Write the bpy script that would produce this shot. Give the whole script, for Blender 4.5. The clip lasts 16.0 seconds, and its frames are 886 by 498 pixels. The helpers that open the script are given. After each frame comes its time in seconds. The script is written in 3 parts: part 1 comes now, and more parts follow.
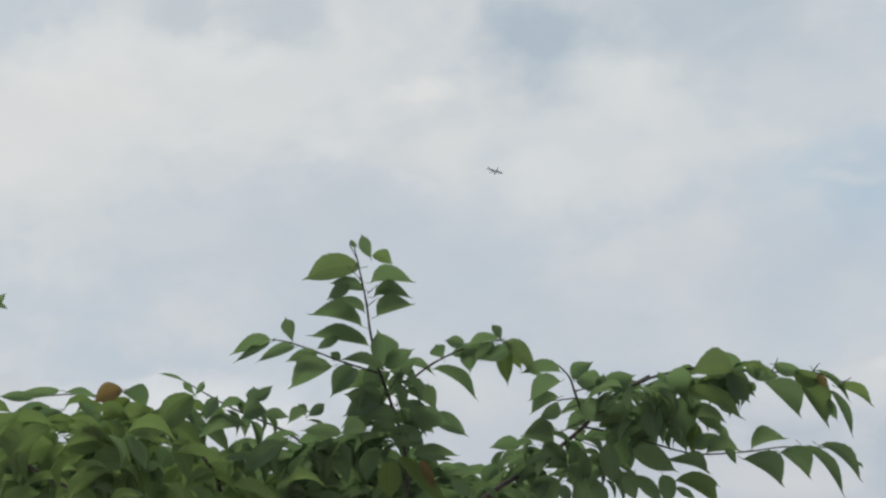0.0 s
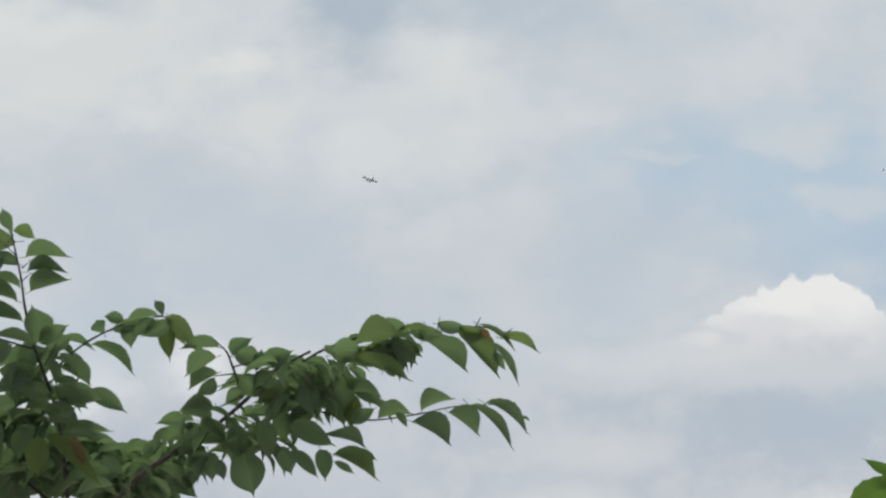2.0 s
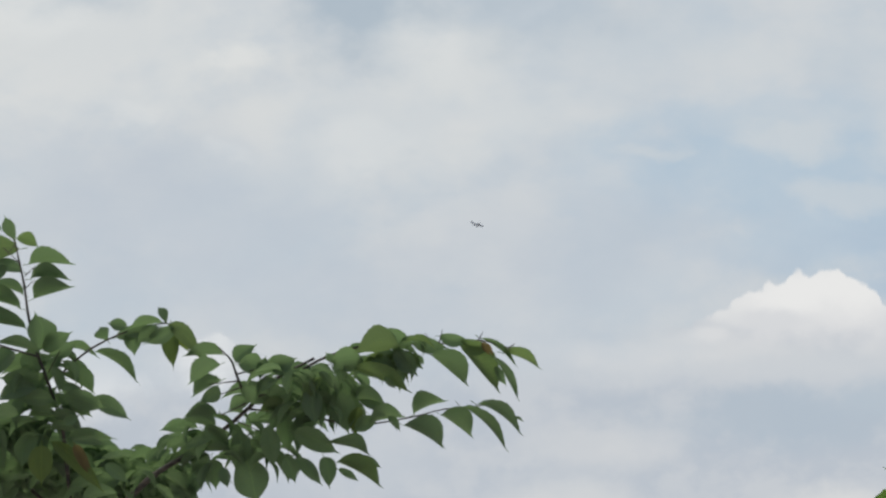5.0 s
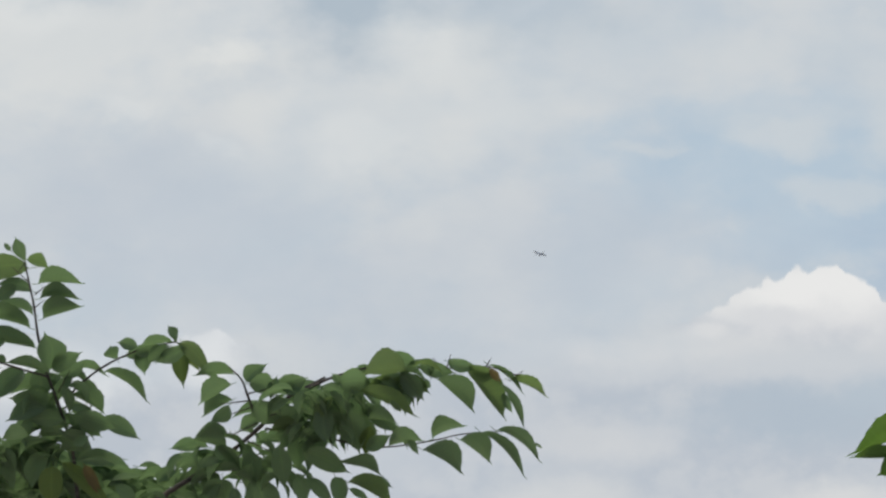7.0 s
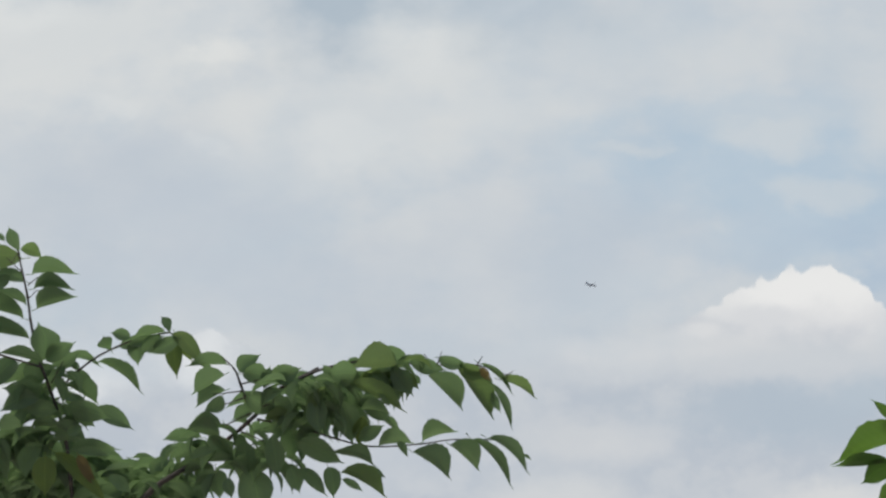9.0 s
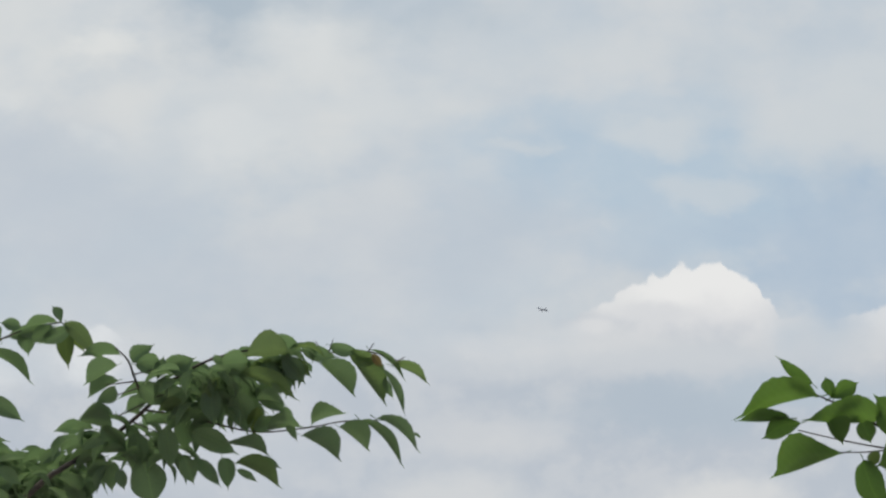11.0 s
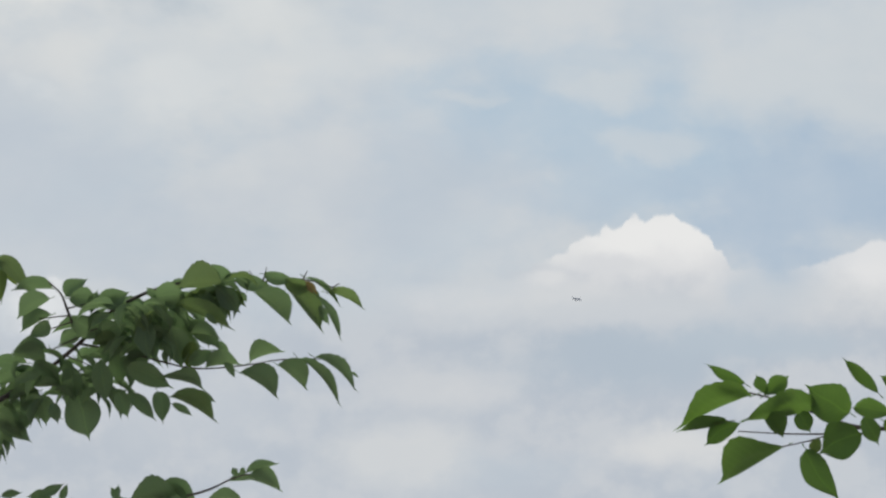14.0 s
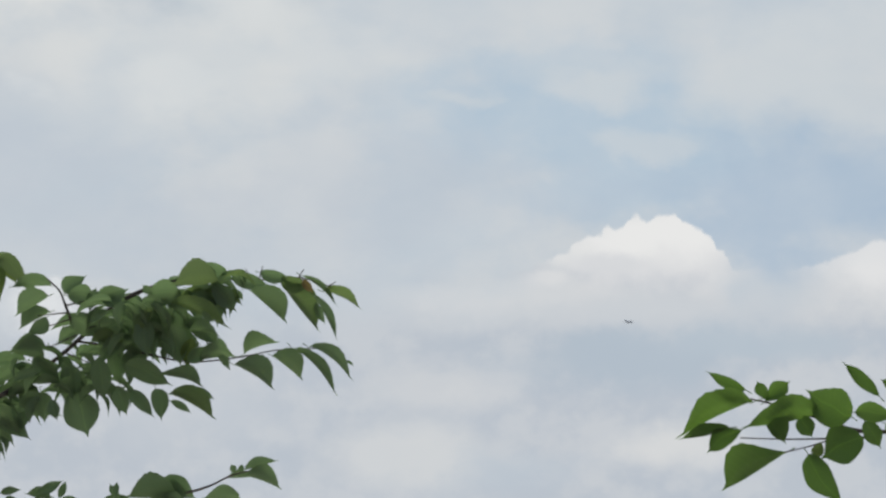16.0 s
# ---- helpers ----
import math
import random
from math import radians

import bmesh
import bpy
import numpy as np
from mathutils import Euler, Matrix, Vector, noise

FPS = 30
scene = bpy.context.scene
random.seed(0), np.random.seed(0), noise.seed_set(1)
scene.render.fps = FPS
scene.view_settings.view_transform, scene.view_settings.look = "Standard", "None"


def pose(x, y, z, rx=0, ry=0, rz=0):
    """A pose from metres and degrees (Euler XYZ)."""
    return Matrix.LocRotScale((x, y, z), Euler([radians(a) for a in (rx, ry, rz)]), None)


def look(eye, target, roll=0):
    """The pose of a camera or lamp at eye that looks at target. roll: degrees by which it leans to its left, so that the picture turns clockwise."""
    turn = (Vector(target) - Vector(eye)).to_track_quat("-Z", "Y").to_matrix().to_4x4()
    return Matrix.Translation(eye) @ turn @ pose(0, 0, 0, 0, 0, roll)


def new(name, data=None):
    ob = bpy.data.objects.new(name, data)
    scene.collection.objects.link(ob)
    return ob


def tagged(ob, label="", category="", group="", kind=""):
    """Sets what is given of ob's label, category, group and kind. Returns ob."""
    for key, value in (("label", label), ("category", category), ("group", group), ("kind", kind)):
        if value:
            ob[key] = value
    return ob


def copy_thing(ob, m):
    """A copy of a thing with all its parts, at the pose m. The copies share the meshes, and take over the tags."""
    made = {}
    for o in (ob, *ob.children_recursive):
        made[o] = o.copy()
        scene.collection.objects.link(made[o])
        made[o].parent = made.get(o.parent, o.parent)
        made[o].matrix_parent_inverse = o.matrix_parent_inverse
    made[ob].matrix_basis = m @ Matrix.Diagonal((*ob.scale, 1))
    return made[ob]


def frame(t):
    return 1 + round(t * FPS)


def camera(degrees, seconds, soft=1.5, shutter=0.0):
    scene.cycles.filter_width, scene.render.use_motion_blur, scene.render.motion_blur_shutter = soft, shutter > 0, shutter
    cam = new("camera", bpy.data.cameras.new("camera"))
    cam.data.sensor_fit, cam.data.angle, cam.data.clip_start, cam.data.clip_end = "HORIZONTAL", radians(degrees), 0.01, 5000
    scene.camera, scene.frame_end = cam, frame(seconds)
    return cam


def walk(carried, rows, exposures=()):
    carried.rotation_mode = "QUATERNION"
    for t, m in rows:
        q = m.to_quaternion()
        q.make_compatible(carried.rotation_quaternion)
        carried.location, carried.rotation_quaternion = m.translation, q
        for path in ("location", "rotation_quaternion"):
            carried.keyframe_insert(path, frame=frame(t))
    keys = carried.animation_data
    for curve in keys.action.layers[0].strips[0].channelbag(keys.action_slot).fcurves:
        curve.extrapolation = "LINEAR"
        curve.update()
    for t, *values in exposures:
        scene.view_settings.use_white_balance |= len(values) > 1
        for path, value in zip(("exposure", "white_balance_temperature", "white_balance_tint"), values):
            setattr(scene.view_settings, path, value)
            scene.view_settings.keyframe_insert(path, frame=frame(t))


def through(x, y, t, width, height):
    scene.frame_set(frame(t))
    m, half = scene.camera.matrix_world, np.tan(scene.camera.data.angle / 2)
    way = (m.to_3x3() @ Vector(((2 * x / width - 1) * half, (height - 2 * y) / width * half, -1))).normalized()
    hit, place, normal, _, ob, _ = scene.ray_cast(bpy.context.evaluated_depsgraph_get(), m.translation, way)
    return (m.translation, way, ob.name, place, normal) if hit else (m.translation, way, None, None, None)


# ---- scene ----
cam = camera(33.0, 16.0, soft=2.5)

# Seconds, across, height, heading, upward tilt and lean (degrees) of the carried camera.
PATH = [
    (0, 0.000, 1.600, -7.20, 23.15, 2.29),
    (0.3, 0.038, 1.604, -6.85, 23.44, 2.18),
    (0.5, 0.080, 1.607, -6.87, 23.29, 2.19),
    (0.7, 0.144, 1.602, -5.72, 23.22, 1.82),
    (1, 0.179, 1.628, -3.97, 22.98, 1.26),
    (1.2, 0.204, 1.629, -2.63, 22.77, 0.84),
    (1.5, 0.259, 1.628, -0.88, 22.44, 0.28),
    (2, 0.305, 1.602, 0.20, 22.32, -0.06),
    (2.5, 0.309, 1.589, 0.20, 22.19, -0.06),
    (3, 0.287, 1.622, 0.02, 22.22, -0.01),
    (3.5, 0.294, 1.638, -0.07, 22.32, 0.02),
    (4, 0.302, 1.623, -0.13, 22.26, 0.04),
    (6.3, 0.310, 1.651, 0.07, 22.04, -0.02),
    (6.5, 0.288, 1.670, 0.07, 22.02, -0.02),
    (7, 0.284, 1.671, 0.00, 22.00, -0.00),
    (7.5, 0.269, 1.665, -0.04, 22.02, 0.01),
    (8, 0.284, 1.651, 0.00, 22.02, -0.00),
    (10.3, 0.287, 1.656, 2.72, 21.91, -0.87),
    (10.5, 0.288, 1.650, 3.49, 22.15, -1.11),
    (11, 0.283, 1.641, 4.59, 21.78, -1.46),
    (11.5, 0.293, 1.633, 4.86, 21.66, -1.55),
    (12, 0.298, 1.627, 4.84, 21.79, -1.54),
    (12.5, 0.296, 1.634, 4.66, 21.71, -1.48),
    (13, 0.302, 1.624, 4.92, 21.48, -1.57),
    (13.5, 0.314, 1.604, 5.73, 20.61, -1.83),
    (14, 0.319, 1.607, 6.41, 19.87, -2.04),
    (14.5, 0.321, 1.608, 6.64, 19.87, -2.11),
    (15, 0.321, 1.609, 6.61, 19.80, -2.11),
    (15.5, 0.319, 1.609, 6.43, 19.81, -2.05),
    (16, 0.325, 1.601, 6.34, 19.88, -2.02),
]
walk(cam, [(t, pose(x, 0, z, 90 + up, 0, -turn) @ pose(0, 0, 0, 0, 0, lean)) for t, x, z, turn, up, lean in PATH])

# ---- light: bright overcast day, sun high behind thin cloud ----
world = bpy.data.worlds.new("overcast_sky")
scene.world = world
world.use_nodes = True
wn = world.node_tree.nodes
sky_tex = wn.new("ShaderNodeTexSky")
sky_tex.sky_type = "NISHITA"
sky_tex.sun_disc = False
sky_tex.sun_elevation, sky_tex.sun_rotation = radians(74), radians(257)
sky_tex.dust_density = 4.0
wn["Background"].inputs["Strength"].default_value = 0.15
world.node_tree.links.new(sky_tex.outputs["Color"], wn["Background"].inputs["Color"])

sun = new("sun", bpy.data.lights.new("sun", "SUN"))
sun.data.energy, sun.data.angle, sun.data.color = 2.7, radians(25), (1.0, 0.96, 0.9)
sun.matrix_world = look((-3.5, -0.8, 13), (0, 0, 0))
scene.view_settings.exposure = 0.0


# ---- node helpers ----
class Nodes:
    def __init__(self, name, surface=True):
        self.mat = bpy.data.materials.new(name)
        self.mat.use_nodes = True
        self.tree = self.mat.node_tree
        self.out = self.tree.nodes["Material Output"]
        self.bsdf = self.tree.nodes["Principled BSDF"]

    def node(self, kind, **props):
        n = self.tree.nodes.new(kind)
        for k, v in props.items():
            setattr(n, k, v)
        return n

    def link(self, a, b):
        if hasattr(a, "is_output"):
            self.tree.links.new(a, b)
        else:
            b.default_value = a

    def math(self, op, a, b=0.0, clamp=False):
        n = self.node("ShaderNodeMath", operation=op, use_clamp=clamp)
        self.link(a, n.inputs[0])
        self.link(b, n.inputs[1])
        return n.outputs[0]

    def vec(self, op, a, b):
        n = self.node("ShaderNodeVectorMath", operation=op)
        self.link(a, n.inputs[0])
        self.link(b, n.inputs[1])
        return n.outputs["Value" if op in ("LENGTH", "DOT_PRODUCT") else "Vector"]

    def noise(self, vector, scale, detail=4.0, rough=0.5, colour=False, distort=0.0):
        n = self.node("ShaderNodeTexNoise")
        if vector is not None:
            self.link(vector, n.inputs["Vector"])
        n.inputs["Scale"].default_value = scale
        n.inputs["Detail"].default_value = detail
        n.inputs["Roughness"].default_value = rough
        n.inputs["Distortion"].default_value = distort
        return n.outputs["Color" if colour else "Fac"]

    def smooth(self, value, lo, hi, to_lo=0.0, to_hi=1.0):
        n = self.node("ShaderNodeMapRange", interpolation_type="SMOOTHSTEP")
        self.link(value, n.inputs["Value"])
        self.link(lo, n.inputs["From Min"])
        self.link(hi, n.inputs["From Max"])
        n.inputs["To Min"].default_value, n.inputs["To Max"].default_value = to_lo, to_hi
        return n.outputs["Result"]

    def mix(self, fac, a, b):
        n = self.node("ShaderNodeMix", data_type="RGBA")
        self.link(fac, n.inputs["Factor"])
        self.link(a, n.inputs["A"])
        self.link(b, n.inputs["B"])
        return n.outputs["Result"]

    def ramp(self, fac, stops, mode="LINEAR"):
        n = self.node("ShaderNodeValToRGB")
        n.color_ramp.interpolation = mode
        e = n.color_ramp.elements
        while len(e) < len(stops):
            e.new(0.5)
        for i, (p, c) in enumerate(stops):
            e[i].position, e[i].color = p, c
        self.link(fac, n.inputs["Fac"])
        return n.outputs["Color"]

    def bump(self, height, strength, distance):
        n = self.node("ShaderNodeBump")
        n.inputs["Strength"].default_value, n.inputs["Distance"].default_value = strength, distance
        self.link(height, n.inputs["Height"])
        self.link(n.outputs["Normal"], self.bsdf.inputs["Normal"])


def rgb(r, g, b):
    lin = [c / 12.92 if c <= 0.04045 else ((c + 0.055) / 1.055) ** 2.4 for c in (r / 255, g / 255, b / 255)]
    return (*lin, 1.0)


# ---- materials: the sky ----
PALE, WHITE, GREY = rgb(200, 207, 212), rgb(217, 219, 218), rgb(188, 197, 207)
BLUE, DEEP, SLATE = rgb(175, 194, 210), rgb(168, 187, 206), rgb(172, 186, 198)
# Patches of the high cloud sheet: centre and half-widths in sky units, tint, amount.
HIGH = [
    (0.10, 0.05, 0.42, 0.20, WHITE, 0.75), (0.70, 0.20, 0.42, 0.13, WHITE, 0.55), (0.80, 0.08, 0.14, 0.09, WHITE, 0.7),
    (0.38, 0.10, 0.07, 0.05, WHITE, 0.8), (-0.30, 0.15, 0.35, 0.25, WHITE, 0.7),
    (0.22, 0.37, 0.40, 0.15, GREY, 0.75), (0.63, 0.02, 0.16, 0.11, SLATE, 1.0), (0.95, 0.03, 0.22, 0.06, SLATE, 0.45), (-0.01, -0.06, 0.13, 0.08, SLATE, 0.6),
    (0.17, -0.06, 0.11, 0.09, SLATE, 0.6), (0.90, -0.08, 0.30, 0.09, SLATE, 0.7),
    (0.62, 0.53, 0.45, 0.12, GREY, 0.6), (1.38, 0.31, 0.34, 0.15, BLUE, 1.0), (1.55, 0.38, 0.30, 0.13, BLUE, 1.0),
    (1.78, 0.43, 0.34, 0.14, DEEP, 0.9), (1.14, 0.28, 0.26, 0.08, BLUE, 0.3), (1.05, 0.42, 0.35, 0.10, GREY, 0.5),
]
PUFF = rgb(226, 228, 227)
PUFFS = [
    (0.38, 0.095, 0.055, 0.036, PUFF, 0.3), (0.74, 0.07, 0.10, 0.055, PUFF, 0.3), (-0.36, 0.19, 0.07, 0.05, PUFF, 0.2),
    (0.04, 0.02, 0.14, 0.06, PUFF, 0.3), (0.20, 0.18, 0.05, 0.03, PUFF, 0.2), (-0.22, 0.02, 0.18, 0.08, PUFF, 0.3), (0.40, 0.28, 0.05, 0.025, PUFF, 0.2),
    (0.63, 0.23, 0.13, 0.05, PUFF, 0.2),
]
WISPS = [
    (1.75, 0.22, 0.26, 0.09, PALE, 0.9), (1.20, 0.10, 0.50, 0.08, PALE, 0.5), (1.37, 0.24, 0.12, 0.045, PALE, 0.8),
    (1.15, 0.275, 0.07, 0.022, PALE, 0.6), (1.50, 0.335, 0.10, 0.04, PALE, 0.6), (1.90, 0.12, 0.30, 0.06, PALE, 0.7),
    (-0.10, 0.33, 0.20, 0.07, PALE, 0.5), (0.45, 0.30, 0.16, 0.06, PALE, 0.4), (-0.35, 0.42, 0.18, 0.06, WHITE, 0.4),
]


def patches(n, at, colour, rows, grain):
    for cx, cy, rx, ry, tint, amount in rows:
        off = n.vec("SUBTRACT", at, (cx, cy, 0))
        reach = n.vec("LENGTH", n.vec("DIVIDE", off, (rx, ry, 1)), (0, 0, 0))
        fade = n.smooth(n.math("ADD", reach, grain), 0.25, 1.25, amount, 0.0)
        colour = n.mix(fade, colour, tint)
    return colour


def glow(n, colour, alpha=None):
    e = n.node("ShaderNodeEmission")
    n.link(colour, e.inputs["Color"])
    if alpha is None:
        n.link(e.outputs[0], n.out.inputs["Surface"])
    else:
        clear = n.node("ShaderNodeBsdfTransparent")
        m = n.node("ShaderNodeMixShader")
        n.link(alpha, m.inputs[0])
        n.link(clear.outputs[0], m.inputs[1])
        n.link(e.outputs[0], m.inputs[2])
        n.link(m.outputs[0], n.out.inputs["Surface"])
    n.tree.nodes.remove(n.bsdf)
    return n.mat


def warped(n, scale, amount, stretch):
    uv = n.node("ShaderNodeUVMap", uv_map="sky").outputs["UV"]
    wide = n.vec("MULTIPLY", uv, stretch)
    shift = n.vec("SUBTRACT", n.noise(wide, scale, 5.0, 0.55, colour=True), (0.5, 0.5, 0.5))
    return uv, wide, n.vec("ADD", uv, n.vec("MULTIPLY", shift, (amount * 1.3, amount, 0)))


def high_cloud():
    n = Nodes("high_cloud_sheet")
    uv, wide, at = warped(n, 5.0, 0.20, (1.0, 1.4, 1.0))
    soft = n.noise(wide, 2.6, 6.0, 0.55)
    puff = n.noise(wide, 9.0, 5.0, 0.5)
    grain = n.math("MULTIPLY", n.math("SUBTRACT", puff, 0.5), 1.1)
    base = n.mix(n.smooth(soft, 0.40, 0.62), rgb(188, 199, 209), rgb(203, 208, 212))
    colour = patches(n, at, base, HIGH, grain)
    colour = patches(n, at, colour, WISPS, grain)
    colour = patches(n, at, colour, PUFFS, grain)
    lift = n.math("MULTIPLY", n.math("SUBTRACT", n.noise(wide, 4.0, 7.0, 0.55), 0.5), 0.5)
    colour = n.mix(n.math("ADD", lift, 0.08, clamp=True), colour, rgb(226, 226, 224))
    return glow(n, colour)


def low_cloud():
    n = Nodes("cumulus_bank")
    uv, wide, at = warped(n, 24.0, 0.022, (1.0, 1.2, 1.0))
    split = n.node("ShaderNodeSeparateXYZ")
    n.link(at, split.inputs[0])
    x, y = split.outputs[0], split.outputs[1]
    # Height of the bank's upper edge along the horizon, in two stretches.
    west = [(-1.0, 0.62), (-0.42, 0.63), (-0.33, 0.60), (-0.24, 0.62), (-0.12, 0.61), (0.0, 0.585), (0.10, 0.595), (0.16, 0.60), (0.28, 0.605), (0.33, 0.585), (0.38, 0.578), (0.43, 0.605), (0.52, 0.65), (0.70, 0.61), (0.90, 0.585), (1.0, 0.57)]
    east = [(1.0, 0.570), (1.03, 0.562), (1.08, 0.578), (1.15, 0.572), (1.21, 0.568), (1.24, 0.556), (1.285, 0.536), (1.305, 0.516),
            (1.33, 0.508), (1.346, 0.498), (1.355, 0.486), (1.362, 0.484), (1.372, 0.491), (1.392, 0.489), (1.398, 0.469), (1.41, 0.464),
            (1.422, 0.474), (1.43, 0.479), (1.455, 0.467), (1.485, 0.464), (1.50, 0.480), (1.53, 0.495), (1.55, 0.506), (1.566, 0.530),
            (1.60, 0.572), (1.643, 0.560), (1.68, 0.578), (1.74, 0.556), (1.80, 0.537), (1.866, 0.512), (1.95, 0.53), (2.1, 0.58)]
    curve_w = n.ramp(n.math("DIVIDE", n.math("ADD", x, 1.0), 2.0), [((px + 1) / 2, (py, py, py, 1)) for px, py in west], "EASE")
    curve_e = n.ramp(n.math("DIVIDE", n.math("SUBTRACT", x, 1.0), 1.1), [((px - 1) / 1.1, (py, py, py, 1)) for px, py in east], "EASE")
    edge = n.mix(n.math("GREATER_THAN", x, 1.0), curve_w, curve_e)
    lump = n.math("MULTIPLY", n.math("SUBTRACT", n.noise(uv, 60.0, 4.0, 0.5), 0.5), 0.012)
    depth = n.math("ADD", n.math("SUBTRACT", y, edge), lump)
    # The cumulus tower has a crisp rim, the rest a hazy one.
    tower = n.vec("LENGTH", n.vec("DIVIDE", n.vec("SUBTRACT", uv, (1.40, 0.52, 0)), (0.26, 0.11, 1)), (0, 0, 0))
    next_tower = n.vec("LENGTH", n.vec("DIVIDE", n.vec("SUBTRACT", uv, (1.90, 0.56, 0)), (0.20, 0.11, 1)), (0, 0, 0))
    flank = n.vec("LENGTH", n.vec("DIVIDE", n.vec("SUBTRACT", uv, (1.29, 0.565, 0)), (0.13, 0.07, 1)), (0, 0, 0))
    crisp = n.math("MAXIMUM", n.math("MAXIMUM", n.smooth(tower, 0.6, 1.15, 1.0, 0.0), n.smooth(flank, 0.3, 1.1, 0.9, 0.0)), n.smooth(next_tower, 0.5, 1.15, 0.8, 0.0))
    for cx, cy, rx, ry, much in ((0.37, 0.60, 0.10, 0.07, 0.7), (0.0, 0.62, 0.16, 0.07, 0.6), (-0.30, 0.63, 0.14, 0.06, 0.6)):
        knob = n.vec("LENGTH", n.vec("DIVIDE", n.vec("SUBTRACT", uv, (cx, cy, 0)), (rx, ry, 1)), (0, 0, 0))
        crisp = n.math("MAXIMUM", crisp, n.smooth(knob, 0.4, 1.1, much, 0.0))
    hazy = n.smooth(depth, -0.03, 0.12, 0.0, 0.9)
    sharp = n.smooth(depth, 0.0, 0.010)
    m = n.node("ShaderNodeMix", data_type="FLOAT")
    n.link(crisp, m.inputs["Factor"])
    n.link(hazy, m.inputs["A"])
    n.link(sharp, m.inputs["B"])
    alpha = m.outputs["Result"]
    puff = n.noise(wide, 8.0, 6.0, 0.55)
    grain = n.math("MULTIPLY", n.math("SUBTRACT", puff, 0.5), 1.2)
    body = n.mix(n.smooth(puff, 0.40, 0.62), rgb(184, 192, 202), rgb(197, 202, 208))
    lit = rgb(232, 232, 231)
    drift = n.vec("SUBTRACT", n.noise(wide, 6.0, 6.0, 0.6, colour=True), (0.5, 0.5, 0.5))
    loose = n.vec("ADD", at, n.vec("MULTIPLY", drift, (0.16, 0.10, 0)))
    colour = patches(n, loose, body, [
        (1.40, 0.735, 0.30, 0.060, rgb(176, 188, 200), 1.0), (1.62, 0.70, 0.26, 0.045, rgb(180, 192, 203), 0.9), (1.30, 0.640, 0.52, 0.055, rgb(204, 208, 212), 0.85),
        (1.15, 0.93, 0.22, 0.05, rgb(186, 196, 206), 0.7), (0.62, 0.78, 0.20, 0.12, rgb(196, 202, 209), 0.6),
        (1.00, 0.90, 0.17, 0.07, rgb(211, 213, 214), 0.85), (1.48, 0.90, 0.16, 0.05, rgb(216, 217, 217), 0.9),
        (1.05, 0.78, 0.15, 0.05, rgb(209, 211, 213), 0.7), (0.36, 0.64, 0.10, 0.07, rgb(222, 225, 227), 1.0),
        (0.15, 0.66, 0.10, 0.06, rgb(220, 223, 225), 0.9), (-0.05, 0.66, 0.34, 0.08, rgb(221, 224, 226), 0.95),
        (1.78, 0.60, 0.30, 0.055, rgb(210, 212, 214), 0.8), (1.16, 0.615, 0.28, 0.036, rgb(212, 214, 216), 0.85),
    ], grain)
    colour = patches(n, at, colour, [
        (1.47, 0.545, 0.28, 0.065, rgb(216, 217, 219), 0.9), (1.46, 0.50, 0.17, 0.075, lit, 1.0), (1.38, 0.515, 0.10, 0.035, lit, 0.9), (1.29, 0.548, 0.08, 0.028, rgb(224, 225, 225), 0.8),
        (1.88, 0.55, 0.18, 0.08, rgb(228, 228, 228), 0.95), (1.36, 0.56, 0.09, 0.022, rgb(212, 214, 217), 0.8), (1.25, 0.585, 0.06, 0.02, rgb(219, 220, 221), 0.8),
    ], grain)
    return glow(n, colour, alpha)


# ---- materials: plants, ground, flyers ----
def leaf_material(name, dark, light, glow_tint, through=0.42):
    n = Nodes(name)
    n.bsdf.inputs["Roughness"].default_value = 0.58
    n.bsdf.inputs["Specular IOR Level"].default_value = 0.3
    coat = n.node("ShaderNodeUVMap", uv_map="blade").outputs["UV"]
    pick = n.math("FRACT", n.math("ADD", n.node("ShaderNodeObjectInfo").outputs["Random"],
                                  n.node("ShaderNodeNewGeometry").outputs["Random Per Island"]))
    split = n.node("ShaderNodeSeparateXYZ")
    n.link(coat, split.inputs[0])
    side = n.math("ABSOLUTE", split.outputs[1])
    rib = n.math("SUBTRACT", split.outputs[0], n.math("MULTIPLY", side, 0.8))
    vein = n.math("PINGPONG", n.math("MULTIPLY", rib, 11.0), 0.5)
    vein = n.smooth(vein, 0.0, 0.10, 1.0, 0.0)
    middle = n.smooth(side, 0.004, 0.014, 1.0, 0.0)
    veins = n.math("MAXIMUM", n.math("MULTIPLY", vein, 0.45), middle)
    coat = n.vec("ADD", coat, n.vec("MULTIPLY", (31.0, 17.0, 9.0), pick))
    blotch = n.noise(coat, 5.0, 4.0, 0.6)
    tone = n.math("ADD", n.math("MULTIPLY", pick, 0.65), n.math("MULTIPLY", blotch, 0.45), clamp=True)
    colour = n.mix(tone, dark, light)
    colour = n.mix(n.math("MULTIPLY", veins, 0.35), colour, glow_tint)
    speck = n.smooth(n.noise(coat, 22.0, 2.0, 0.5), 0.66, 0.74)
    colour = n.mix(n.math("MULTIPLY", speck, 0.25), colour, (0.10, 0.07, 0.02, 1))
    n.link(colour, n.bsdf.inputs["Base Color"])
    n.bump(n.math("ADD", veins, n.math("MULTIPLY", blotch, 0.6)), 0.14, 0.02)
    shine = n.node("ShaderNodeBsdfTranslucent")
    n.link(n.mix(0.6, colour, glow_tint), shine.inputs["Color"])
    m = n.node("ShaderNodeMixShader")
    m.inputs[0].default_value = through
    n.link(n.bsdf.outputs[0], m.inputs[1])
    n.link(shine.outputs[0], m.inputs[2])
    n.link(m.outputs[0], n.out.inputs["Surface"])
    return n.mat


